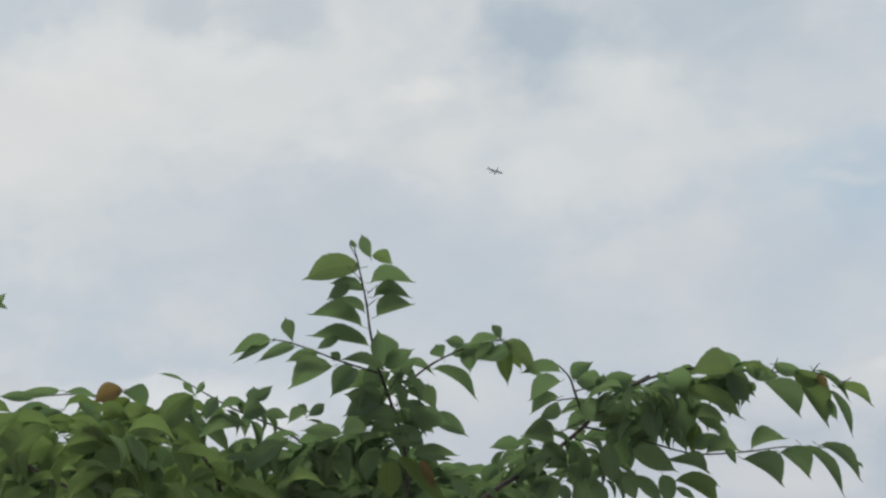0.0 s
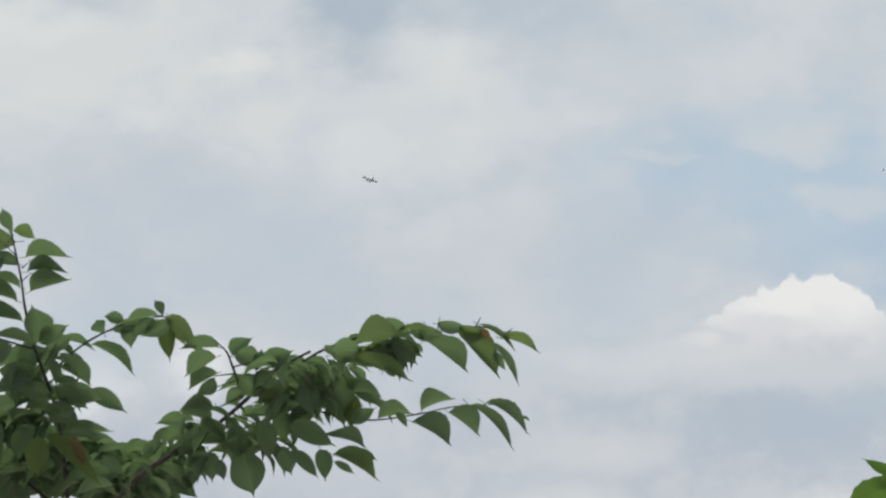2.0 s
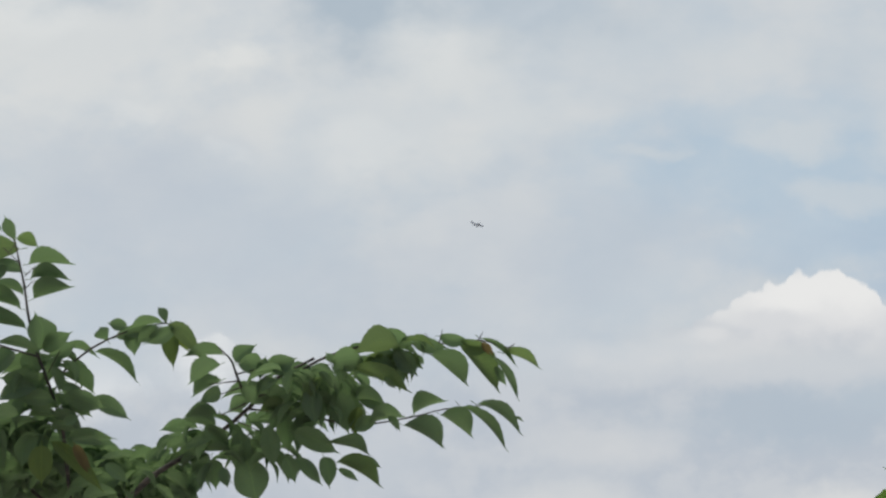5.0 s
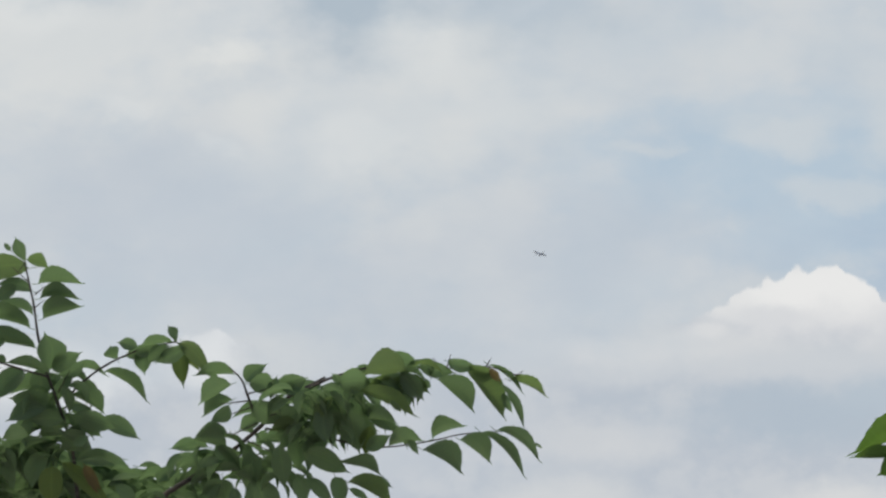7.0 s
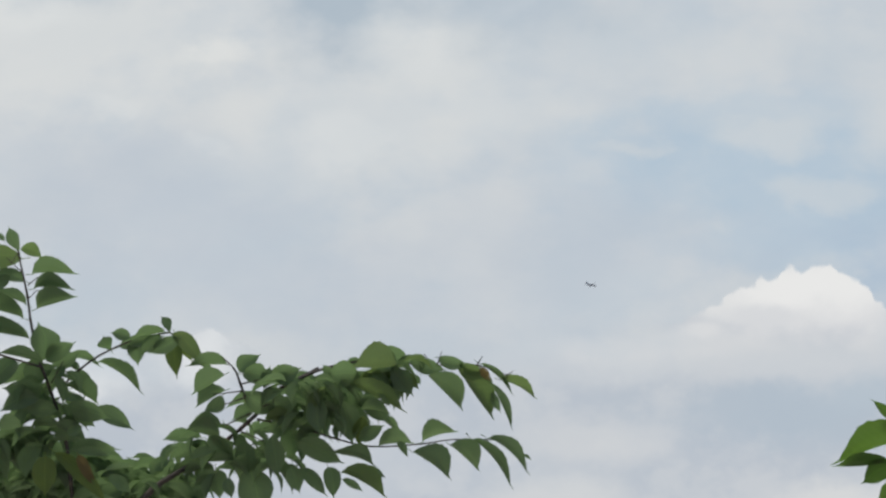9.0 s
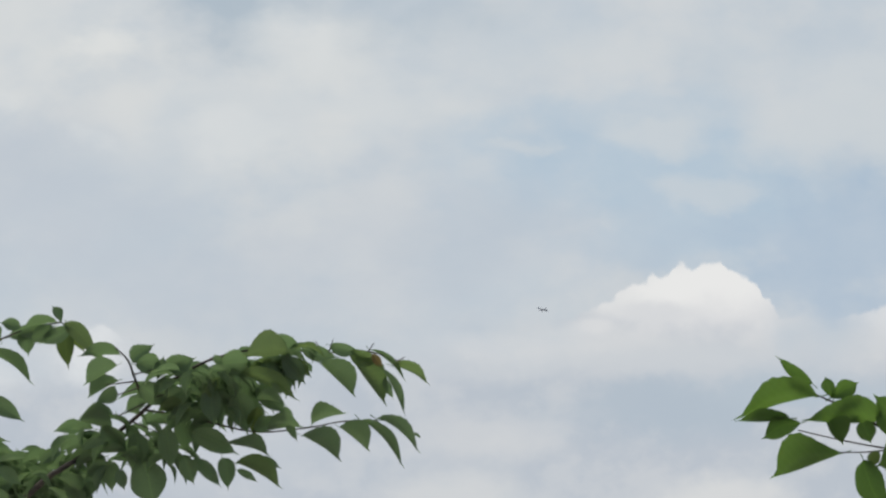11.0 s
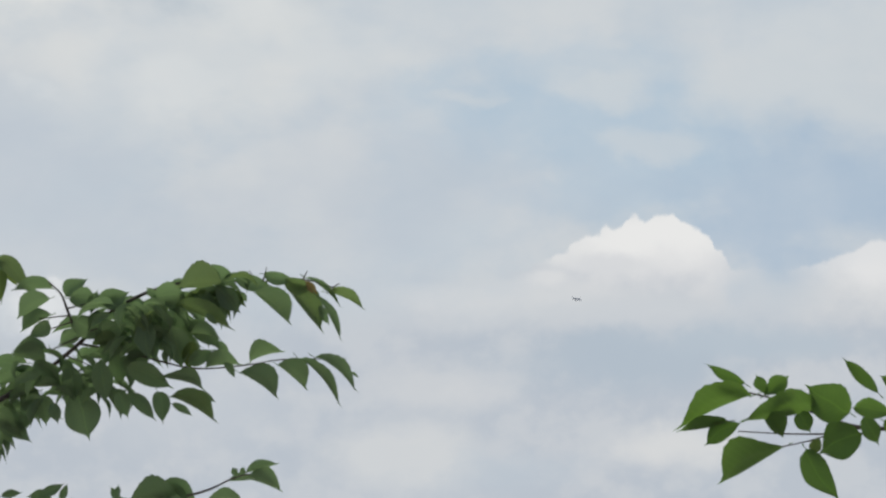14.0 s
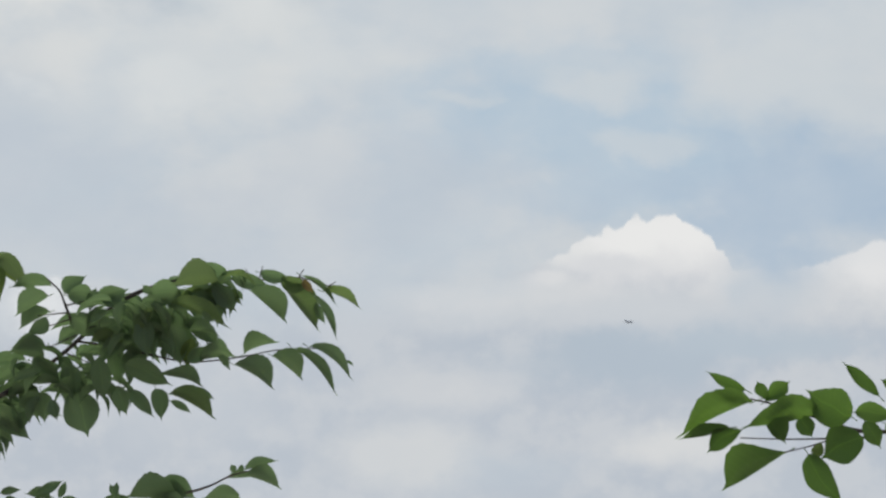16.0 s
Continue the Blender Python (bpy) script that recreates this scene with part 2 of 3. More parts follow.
def bark_material():
    n = Nodes("bark")
    n.bsdf.inputs["Roughness"].default_value = 0.8
    coat = n.node("ShaderNodeTexCoord").outputs["Object"]
    fine = n.noise(coat, 220.0, 4.0, 0.6)
    band = n.noise(n.vec("MULTIPLY", coat, (1, 1, 7)), 30.0, 3.0, 0.6)
    n.link(n.mix(n.smooth(band, 0.35, 0.7), (0.022, 0.018, 0.014, 1), (0.070, 0.054, 0.042, 1)), n.bsdf.inputs["Base Color"])
    n.bump(n.math("ADD", fine, band), 0.5, 0.003)
    return n.mat


def ground_material():
    # Unseen ground, coloured pale to bounce light up under the leaves.
    n = Nodes("pale_bounce_ground")
    n.bsdf.inputs["Roughness"].default_value = 0.9
    coat = n.node("ShaderNodeTexCoord").outputs["Object"]
    wide, fine = n.noise(coat, 0.25, 5.0, 0.6), n.noise(coat, 40.0, 5.0, 0.65)
    pale_mix = n.mix(fine, (0.26, 0.24, 0.21, 1), (0.44, 0.42, 0.38, 1))
    n.link(n.mix(n.smooth(wide, 0.52, 0.72), pale_mix, (0.20, 0.18, 0.14, 1)), n.bsdf.inputs["Base Color"])
    n.bump(fine, 0.6, 0.02)
    return n.mat


def paint_material(name, colour, rough, metal=0.0, grain=8.0):
    n = Nodes(name)
    n.bsdf.inputs["Roughness"].default_value = rough
    n.bsdf.inputs["Metallic"].default_value = metal
    coat = n.node("ShaderNodeTexCoord").outputs["Object"]
    dull = tuple(c * 0.8 for c in colour[:3]) + (1,)
    n.link(n.mix(n.smooth(n.noise(coat, grain, 4.0, 0.6), 0.35, 0.7), colour, dull), n.bsdf.inputs["Base Color"])
    return n.mat


LEAF = leaf_material("cherry_leaf", (0.074, 0.108, 0.066, 1), (0.104, 0.158, 0.073, 1), (0.155, 0.260, 0.088, 1), 0.45)
YOUNG = leaf_material("young_leaf", (0.034, 0.070, 0.020, 1), (0.068, 0.118, 0.026, 1), (0.122, 0.236, 0.034, 1), 0.5)
RUSTY = leaf_material("rusty_leaf", (0.085, 0.085, 0.034, 1), (0.150, 0.088, 0.040, 1), (0.22, 0.17, 0.05, 1), 0.42)
OLIVE = leaf_material("yellowing_leaf", (0.058, 0.096, 0.030, 1), (0.088, 0.120, 0.032, 1), (0.150, 0.220, 0.045, 1), 0.42)
LIGHT = leaf_material("light_leaf", (0.064, 0.100, 0.044, 1), (0.100, 0.146, 0.054, 1), (0.165, 0.265, 0.066, 1), 0.45)
MOSS = leaf_material("moss_leaf", (0.062, 0.094, 0.045, 1), (0.092, 0.130, 0.052, 1), (0.145, 0.225, 0.065, 1), 0.42)
BARK = bark_material()
GROUND = ground_material()
# The airliner's grey-blue has the haze of distance mixed into the colour.
FUSELAGE = paint_material("hazed_aircraft_paint", (0.40, 0.44, 0.51, 1), 0.45, 0.0, 0.3)
DARK_METAL = paint_material("engine_metal", (0.25, 0.27, 0.30, 1), 0.4, 0.3, 0.5)
CHITIN = paint_material("insect_shell", (0.46, 0.47, 0.49, 1), 0.4, 0.0, 900.0)
WING_FILM = paint_material("insect_wing", (0.45, 0.44, 0.42, 1), 0.3, 0.0, 700.0)


# ---- mesh helpers ----
def part(name, bm, material, parent, label="", smooth=True):
    me = bpy.data.meshes.new(name)
    bm.normal_update()
    bm.to_mesh(me)
    bm.free()
    me.materials.append(material)
    if smooth:
        me.polygons.foreach_set("use_smooth", [True] * len(me.polygons))
    ob = new(name, me)
    ob.parent = parent
    return tagged(ob, label)


def axes(turn, up, lean=0.0):
    a, b = radians(turn), radians(up)
    ahead = Vector((math.sin(a) * math.cos(b), math.cos(a) * math.cos(b), math.sin(b)))
    right = Vector((math.cos(a), -math.sin(a), 0))
    top, q = right.cross(ahead), radians(lean)
    return math.cos(q) * right + math.sin(q) * top, math.cos(q) * top - math.sin(q) * right, ahead


def tube(bm, pts, r0, r1, sides=7, knots=0.0):
    """A tapered, slightly knotty stem through the points."""
    smooth_pts = []
    for i in range(len(pts) - 1):
        p0, p1, p2, p3 = pts[max(i - 1, 0)], pts[i], pts[i + 1], pts[min(i + 2, len(pts) - 1)]
        for k in range(4):
            t = k / 4
            smooth_pts.append(0.5 * ((2 * p1) + (p2 - p0) * t + (2 * p0 - 5 * p1 + 4 * p2 - p3) * t * t + (3 * p1 - p0 - 3 * p2 + p3) * t ** 3))
    smooth_pts.append(pts[-1].copy())
    last = None
    count = len(smooth_pts)
    for i, p in enumerate(smooth_pts):
        way = (smooth_pts[min(i + 1, count - 1)] - smooth_pts[max(i - 1, 0)]).normalized()
        side = way.cross(Vector((0.3, 1, 0.2))).normalized()
        other = way.cross(side)
        r = r0 + (r1 - r0) * i / (count - 1)
        r *= 1 + knots * (0.35 if i % 4 == 0 else random.uniform(-0.12, 0.12))
        ring = [bm.verts.new(p + r * (math.cos(a) * side + math.sin(a) * other)) for a in (math.tau * k / sides for k in range(sides))]
        if last:
            for k in range(sides):
                bm.faces.new((last[k], last[(k + 1) % sides], ring[(k + 1) % sides], ring[k]))
        else:
            bm.faces.new(ring[::-1])
        last = ring
    bm.faces.new(last)


def margin(u, peak):
    """How far the blade swells at u of its length: blunt at the foot, drawn out to a fine tip."""
    v = min(u / 0.9, 1.0)
    s = math.sin(math.pi * v ** (math.log(0.5) / math.log(peak))) if 0 < v < 1 else 0.0
    body = max(s, 0.0) ** (0.6 if v < peak else 0.9)
    return max(body, 0.16 * (1 - u) / 0.2) if u > 0.8 else body


class Canopy:
    """Places leaves of a tree by their feet and tips, across and up in the tree's leaning plane."""

    def __init__(self, origin, turn, up, lean, reach, base, tints, wavy=0.03):
        self.right, self.up, self.ahead = axes(turn, up, lean)
        self.wavy, self.heap = wavy, None
        self.eye = Vector(origin) - reach * self.ahead
        self.reach, self.base, self.tints = reach, Vector(base), tints

    def spot(self, x, z, back=0.0):
        k = (self.reach + back) / self.reach
        return self.eye + k * (self.reach * self.ahead + x / 1000 * self.right + z / 1000 * self.up)

    def wood(self, name, tree, lines, pivot, label=""):
        """A branch part with its own pivot; lines: points, radii, depth at start and end."""
        bm = bmesh.new()
        at = self.spot(*pivot)
        for pts, r0, r1, b0, b1 in lines:
            n = len(pts) - 1
            tube(bm, [self.spot(x, z, b0 + (b1 - b0) * i / n) - at for i, (x, z) in enumerate(pts)], r0, r1, 7, 0.5)
        ob = part(name, bm, BARK, tree, label)
        ob.location = at - self.base
        ob["pivot"] = tuple(at)
        return ob

    def blade(self, branch, x0, z0, x1, z1, upper, lower, peak=0.46, tint=0, back=0.0, slope=0.0, lean=0.4, steps=12, bow=0.0):
        """One leaf: a toothed blade about its midrib, with its stalk. With little under its line it is folded
        like a trough, keel down, and shows one half; else it lies open."""
        rnd = random.Random(round(x0 * 7 + z0 * 13 + x1 * 3 + z1))
        ax, az = x1 - x0, z1 - z0
        length = math.hypot(ax, az)
        nx, nz = -az / length, ax / length
        if nz < 0 or (nz == 0 and nx < 0):
            nx, nz = -nx, -nz
        shut = lower < 0.22 * upper
        wave, teeth = rnd.uniform(0, 6), rnd.uniform(0.02, 0.045)
        at = Vector(branch["pivot"])
        verts, uvs, faces = [], [], []
        for i in range(steps + 1):
            u = i / steps
            s = margin(u, peak)
            hi, lo = 1.06 * upper * s, -lower * s
            hi *= 1 + self.wavy * math.sin(11 * u + wave) + (teeth if i % 2 else -teeth) * 0.6
            lo *= 1 + self.wavy * math.sin(9 * u + 2 * wave)
            span = hi - lo
            arch = bow * length * 4 * u * (1 - u)
            deep = slope * u * length - 0.10 * length * 4 * u * (1 - u) * lean
            for k in (-1.0, -0.5, 0.0, 0.5, 1.0):
                if shut:
                    h = lo + span * (k if k > 0 else -0.86 * k)
                    d = -0.62 * span * k - 0.10 * span * (1 - abs(k)) * (k > 0)
                else:
                    rib = lo + 0.5 * span
                    h = rib + 0.5 * span * k
                    d = -0.5 * span * (lean * k + 0.42 * abs(k)) + 0.03 * length * math.sin(7 * u + wave) * abs(k) * self.wavy * 20
                verts.append(self.spot(x0 + ax * u + nx * (h + arch), z0 + az * u + nz * (h + arch), back + (deep + d) / 1000) - at)
                uvs.append((u, 0.25 * k * s))
        for i in range(steps):
            for k in range(4):
                q = 5 * i + k
                faces.append((q, q + 5, q + 6, q + 1))
        n = len(verts)
        r = 0.9
        for px, pz, g in ((x0 - 0.13 * ax, z0 - 0.13 * az - 1, 0.8), (x0 + 0.04 * ax, z0 + 0.04 * az, 0.6)):
            for ox, od in ((-r, 0), (r, 0), (0, r * 1.6)):
                verts.append(self.spot(px + nx * ox * g, pz + nz * ox * g, back + od * g / 1000) - at)
                uvs.append((0.0, 0.0))
        faces += [(n + k, n + (k + 1) % 3, n + 3 + (k + 1) % 3, n + 3 + k) for k in range(3)]
        if self.heap is not None:
            start = len(self.heap[0])
            self.heap[0].extend(verts)
            self.heap[1].extend(uvs)
            self.heap[2].extend([[start + j for j in f] for f in faces])
            return
        self.sheet("leaf", verts, uvs, faces, self.tints[tint]).parent = branch

    def sheet(self, name, verts, uvs, faces, material):
        me = bpy.data.meshes.new(name)
        me.from_pydata(verts, [], faces)
        layer = me.uv_layers.new(name="blade")
        layer.data.foreach_set("uv", [c for f in faces for j in f for c in uvs[j]])
        me.materials.append(material)
        me.polygons.foreach_set("use_smooth", [True] * len(me.polygons))
        return new(name, me)

    def thicket(self, branch, clumps, material, label="dense dark inner foliage"):
        """The dense inner foliage, too crowded to count, as one mesh."""
        self.heap = [], [], []
        for row in clumps:
            self.fill(branch, *row)
        ob = self.sheet("foliage", *self.heap, material)
        self.heap = None
        tagged(ob, label, kind="stuff").parent = branch

    def dress(self, branch, rows, back=0.0, spread=0.03, leans=(-0.3, 0.75)):
        for x0, z0, x1, z1, upper, lower, *more in rows:
            self.blade(branch, x0, z0, x1, z1, upper, lower, *more[:1] or (0.46,), *more[1:2] or (0,), back=back + random.uniform(-spread, spread),
                       slope=random.uniform(-0.35, 0.35), lean=random.uniform(*leans), steps=16)

    def fill(self, branch, x, z, rx, rz, count, size, back=0.0, spread=0.2, light=0.0):
        """Leaves in a rounded clump, drooping outwards."""
        for i in range(count):
            a, r = random.uniform(0, math.tau), math.sqrt(random.random())
            x0, z0 = x + rx * r * math.cos(a), z + rz * r * math.sin(a)
            length = size * random.uniform(0.85, 1.3)
            aim = random.choice((-1, 1)) if random.random() < 0.4 else (1 if math.cos(a) > 0 else -1)
            droop = radians(random.uniform(0, 80))
            broad = length * random.uniform(0.22, 0.33)
            self.blade(branch, x0, z0, x0 + aim * length * math.cos(droop), z0 - length * math.sin(droop), broad, broad * random.choice((-0.4, -0.25, -0.1, 0.1, 0.5)),
                       random.uniform(0.4, 0.5), 3 if random.random() < light else 0, back + random.uniform(-spread, spread),
                       random.uniform(-0.6, 0.6), random.uniform(-0.35, 0.75), 10, random.uniform(0.0, 0.13))


# ---- the setting: ground and sky ----
def disc_ground():
    bm = bmesh.new()
    rings = [0.0, 1.0, 2.0, 3.5, 6, 10, 18, 35, 80, 200, 600, 1800, 4700]
    last = None
    for r in rings[1:]:
        ring = []
        for k in range(40):
            a = math.tau * k / 40
            x, y = r * math.cos(a), r * math.sin(a)
            ring.append(bm.verts.new((x, y, 0.05 * noise.noise((x * 0.7, y * 0.7, 0)) if r < 30 else 0.0)))
        if last is None:
            bm.faces.new(ring)
        else:
            for k in range(40):
                bm.faces.new((last[k], ring[k], ring[(k + 1) % 40], last[(k + 1) % 40]))
        last = ring
    return tagged(part("ground", bm, GROUND, None), "unseen pale ground that bounces light up, reaching the horizon", "ground", kind="structure")


def sky_shell(name, material, radius, half_turn, low, high, label):
    """A piece of a sphere round the place, measured in sky units by its angle from the middle of the view."""
    right, up, ahead = axes(0, 22)
    bm = bmesh.new()
    layer = bm.loops.layers.uv.new("sky")
    cols, lines = 96, 60
    grid = []
    for j in range(lines + 1):
        e = radians(low + (high - low) * j / lines)
        row = []
        for i in range(cols + 1):
            a = radians(-half_turn + 2 * half_turn * i / cols)
            row.append(bm.verts.new(radius * Vector((math.sin(a) * math.cos(e), math.cos(a) * math.cos(e), math.sin(e)))))
        grid.append(row)
    for j in range(lines):
        for i in range(cols):
            f = bm.faces.new((grid[j][i], grid[j + 1][i], grid[j + 1][i + 1], grid[j][i + 1]))
            for loop in f.loops:
                d = loop.vert.co / radius
                deep = max(d.dot(ahead), 0.2)
                loop[layer].uv = (0.784 + 2.65 * d.dot(right) / deep, 0.441 - 2.65 * d.dot(up) / deep)
    ob = part(name, bm, material, None)
    ob.location = (0.28, 0, 1.7)
    return tagged(ob, label, "sky", kind="structure")


disc_ground()
sky = sky_shell("backdrop_high_cloud", high_cloud(), 4800, 50, -1, 62, "pale grey overcast sky with soft white and blue patches")
bank = sky_shell("backdrop_cumulus", low_cloud(), 4500, 50, -1, 30, "bright white cumulus tower over a hazy grey cloud bank")

# ---- the cherry tree ----
# Leaves: foot across and up, tip across and up, swell of the upper and of the lower margin from that line
# (mm, in the tree's own plane; below nought: hollow), where the blade is broadest, and its tint.
APEX = [
    (-155, -35, -267, -59, 37, 11, 0.5, 4), (-148, -77, -216, -63, 19, 5, 0.5), (-176, -66, -219, -96, 12, 13), (-147, -119, -219, -95, 21, -2, 0.4),
    (-152, -145, -257, -122, 37, -5, 0.5), (-140, -181, -258, -162, 31, -1, 0.5), (-195, -166, -239, -189, 11, 8),
    (-135, -63, -49, -63, 33, -3, 0.42), (-130, -90, -54, -92, 31, -5, 0.42), (-124, -126, -50, -103, 33, 0, 0.42),
]
TIP = [
    (-136, -16, -154, 30, 10, 13, 0.6), (-163, 3, -176, 18, 5, 5), (-133, -13, -92, -29, 20, 5, 0.5, 3),
]
CORE = [
    (-116, -219, -123, -149, 34, 16, 0.55), (-108, -223, -52, -186, 20, 13), (-99, -229, -47, -204, 10, 19), (-110, -227, -197, -205, 23, -2, 0.5),
    (-193, -207, -212, -192, 9, 9), (-161, -225, -212, -279, 29, 12, 0.4), (-134, -219, -129, -274, 19, 18),
]
CORE_MORE = [
    (-112, -269, -188, -272, 13, 35, 0.5), (-116, -292, -190, -315, 28, 7, 0.5), (-87, -313, -152, -312, 19, 12), (-73, -266, -8, -304, 34, -2, 0.6),
    (-66, -304, 17, -329, 20, 18, 0.5), (-59, -311, -15, -346, 20, 12), (-23, -313, 50, -353, 22, 10, 0.45),
]
LOWER_CORE = [
    (-63, -357, -34, -340, 9, 10), (-57, -386, 35, -387, 21, 2, 0.45), (-47, -388, 23, -396, 9, 5), (-99, -396, -99, -473, 21, 24, 0.45, 2),
    (-84, -390, 17, -491, 21, 9, 0.45, 2), (-41, -395, -10, -459, 10, 10, 0.4, 1), (6, -424, 70, -414, 10, 2), (15, -433, 61, -469, 14, 10),
    (-142, -338, -195, -346, 23, 5, 0.45), (-190, -346, -269, -340, 17, 9), (-221, -334, -258, -319, 8, -2),
]
SIDE = [
    (-322, -170, -402, -200, 21, 4, 0.42), (-324, -175, -395, -215, 11, 5, 0.4), (-277, -184, -352, -213, 17, 4, 0.4),
    (-235, -197, -298, -212, 16, 5, 0.4), (-281, -176, -296, -126, 13, 13, 0.72), (-207, -220, -292, -264, 41, 4, 0.5),
]
ARCH = [
    (-20, -225, 69, -287, 31, -8, 0.5), (1, -206, -14, -177, 13, 18, 0.72), (40, -179, 1, -171, 13, 10), (104, -170, 40, -182, 19, -1, 0.5),
    (108, -170, 90, -140, 12, 6, 0.62), (48, -187, 51, -234, 15, 18, 0.35), (115, -176, 122, -260, 13, 19, 0.4, 2),
]
ARCH_MORE = [
    (115, -173, 179, -240, 24, 6, 0.4, 4), (121, -175, 149, -230, 12, 12, 0.42, 2), (128, -181, 68, -211, 13, 16), (154, -212, 189, -240, 6, 10),
    (17, -198, 85, -184, 15, 10), (36, -192, 106, -176, 9, 12), (93, -175, 57, -212, 13, 13),
]
RIDGE = [
    (-718, -265, -800, -271, 9, 10), (-764, -278, -836, -276, 11, 9), (-652, -278, -713, -268, 14, 0, 0.5), (-599, -264, -657, -288, 24, 11, 0.5, 1),
    (-555, -293, -605, -266, 30, 3, 0.45), (-586, -281, -647, -324, 17, 17, 0.45, 2),
]
RIDGE_MORE = [
    (-544, -309, -619, -330, 30, 0, 0.45, 3), (-683, -287, -626, -346, 17, 5, 0.4), (-468, -274, -544, -350, 30, 22, 0.45, 3),
    (-446, -322, -420, -272, 15, 11, 0.65), (-488, -246, -536, -232, 6, 0), (-464, -274, -489, -248, 8, 6, 0.7),
    (-464, -273, -446, -246, 5, 8, 0.65),
]
RIDGE_EAST = [
    (-368, -333, -465, -356, 34, -6, 0.5), (-353, -292, -355, -256, 19, 15, 0.6), (-353, -283, -317, -254, 9, 12),
    (-374, -313, -326, -302, 30, 11, 0.5), (-362, -302, -391, -287, 9, 9), (-251, -304, -293, -328, 20, 1, 0.5),
    (-257, -312, -272, -289, 11, 8, 0.65),
]
RIDGE_EAST_MORE = [
    (-252, -312, -219, -288, 9, 12, 0.6), (-304, -362, -381, -424, 23, 15, 0.45), (-368, -386, -413, -394, 9, 7),
    (-373, -382, -364, -361, 8, 8, 0.7), (-417, -388, -455, -382, 15, 7), (-571, -343, -604, -360, 9, 7), (-544, -334, -577, -335, 7, 3),
]
CREST = [
    (220, -230, 141, -233, 25, -1, 0.45), (220, -248, 158, -287, 31, 2, 0.45), (217, -278, 161, -311, 29, 0, 0.5), (215, -287, 178, -319, 6, 22),
    (243, -244, 282, -210, 21, 9, 0.42), (250, -248, 307, -265, 28, 11, 0.5), (291, -275, 302, -231, 11, 11, 0.6),
    (306, -259, 362, -235, 19, 20, 0.45),
]
CREST_MORE = [
    (258, -286, 317, -324, 21, 21), (271, -311, 228, -335, 17, 11), (291, -334, 356, -335, 25, 1, 0.5, 3), (299, -324, 360, -290, 19, 19),
    (407, -271, 364, -324, 11, 11, 0.5, 3), (389, -288, 399, -367, 17, 22), (403, -301, 422, -342, 11, 14), (208, -367, 141, -350, 33, 0, 0.5),
]
HANGING = [
    (170, -463, 160, -501, 10, 12, 0.4), (200, -426, 207, -486, 18, 16, 0.4), (224, -441, 236, -482, 11, 11), (261, -416, 287, -514, 34, 34, 0.58),
    (307, -362, 320, -446, 18, 19, 0.5), (342, -422, 362, -474, 15, 15, 0.45), (355, -426, 414, -480, 19, 8, 0.5),
    (411, -423, 423, -486, 21, 12, 0.42), (434, -434, 523, -486, 39, -5, 0.5, 3), (436, -447, 477, -472, 9, 5), (478, -424, 520, -446, 9, 9),
    (355, -375, 442, -419, 24, 18), (415, -395, 505, -423, 32, -5, 0.68),
]
INNER = [
    (445, -276, 448, -368, 27, 19), (435, -301, 457, -384, 25, 22), (472, -291, 527, -343, 19, 17, 0.45), (469, -372, 517, -344, 14, 14),
    (477, -328, 465, -387, 15, 14, 0.5, 2), (373, -322, 375, -394, 21, 20), (332, -343, 338, -417, 18, 18), (200, -384, 154, -414, 17, 15),
    (160, -414, 200, -462, 20, 16), (250, -374, 261, -443, 20, 20), (188, -363, 238, -416, 19, 15),
]
UPPER = [
    (406, -249, 389, -228, 8, 8, 0.6), (401, -250, 470, -248, 29, 18, 0.5), (531, -223, 446, -230, 43, 5, 0.45, 4),
    (489, -202, 560, -221, 21, 17, 0.5), (520, -231, 566, -284, 20, 17, 0.5), (443, -262, 559, -316, 32, -1, 0.5, 3), (503, -281, 526, -304, 7, 6),
    (476, -238, 546, -268, 22, 17), (445, -243, 499, -281, 19, 19), (554, -214, 624, -233, 12, 18), (566, -242, 575, -262, 5, 6),
    (607, -208, 669, -223, 9, 16),
]
LIMB_END = [
    (590, -242, 663, -309, 42, 0, 0.55), (643, -227, 716, -327, 41, 2, 0.5, 3), (644, -221, 706, -239, 11, 22, 0.5, 3),
    (689, -224, 711, -251, 8, 8, 0.5, 1), (684, -217, 757, -279, 17, -6, 0.5), (725, -247, 800, -284, 26, -6, 0.5, 3),
    (711, -253, 761, -345, 19, -3, 0.5), (712, -270, 730, -312, 7, 10), (575, -238, 579, -204, 6, 6, 0.6),
]
LOWER = [
    (492, -385, 561, -381, 33, -3, 0.5), (528, -377, 550, -408, 11, 4, 0.4), (577, -378, 648, -358, 35, -5, 0.45),
    (561, -396, 640, -451, 46, -4, 0.58), (630, -384, 690, -437, 40, -2, 0.52), (672, -373, 755, -474, 29, -9, 0.48),
    (703, -372, 788, -445, 33, -10, 0.48), (771, -404, 788, -415, 5, 1),
]
SPRAY = [
    (580, -582, 644, -565, 17, 1, 0.5), (580, -594, 653, -622, 34, -3, 0.5), (588, -595, 535, -597, 14, 1), (559, -589, 551, -570, 8, 6, 0.6),
    (569, -590, 571, -569, 5, 6, 0.6), (567, -638, 494, -634, 26, 3), (453, -623, 352, -628, 41, 5, 0.5),
]
SPRAY_MORE = [
    (427, -592, 487, -637, 20, 18, 0.45), (469, -630, 395, -611, 23, 13), (346, -632, 322, -600, 6, 9, 0.6), (340, -626, 343, -597, 6, 6, 0.6),
    (217, -622, 170, -615, 16, 5), (199, -615, 247, -592, 9, 11), (236, -625, 250, -591, 6, 8), (129, -613, 168, -607, 9, 6),
]
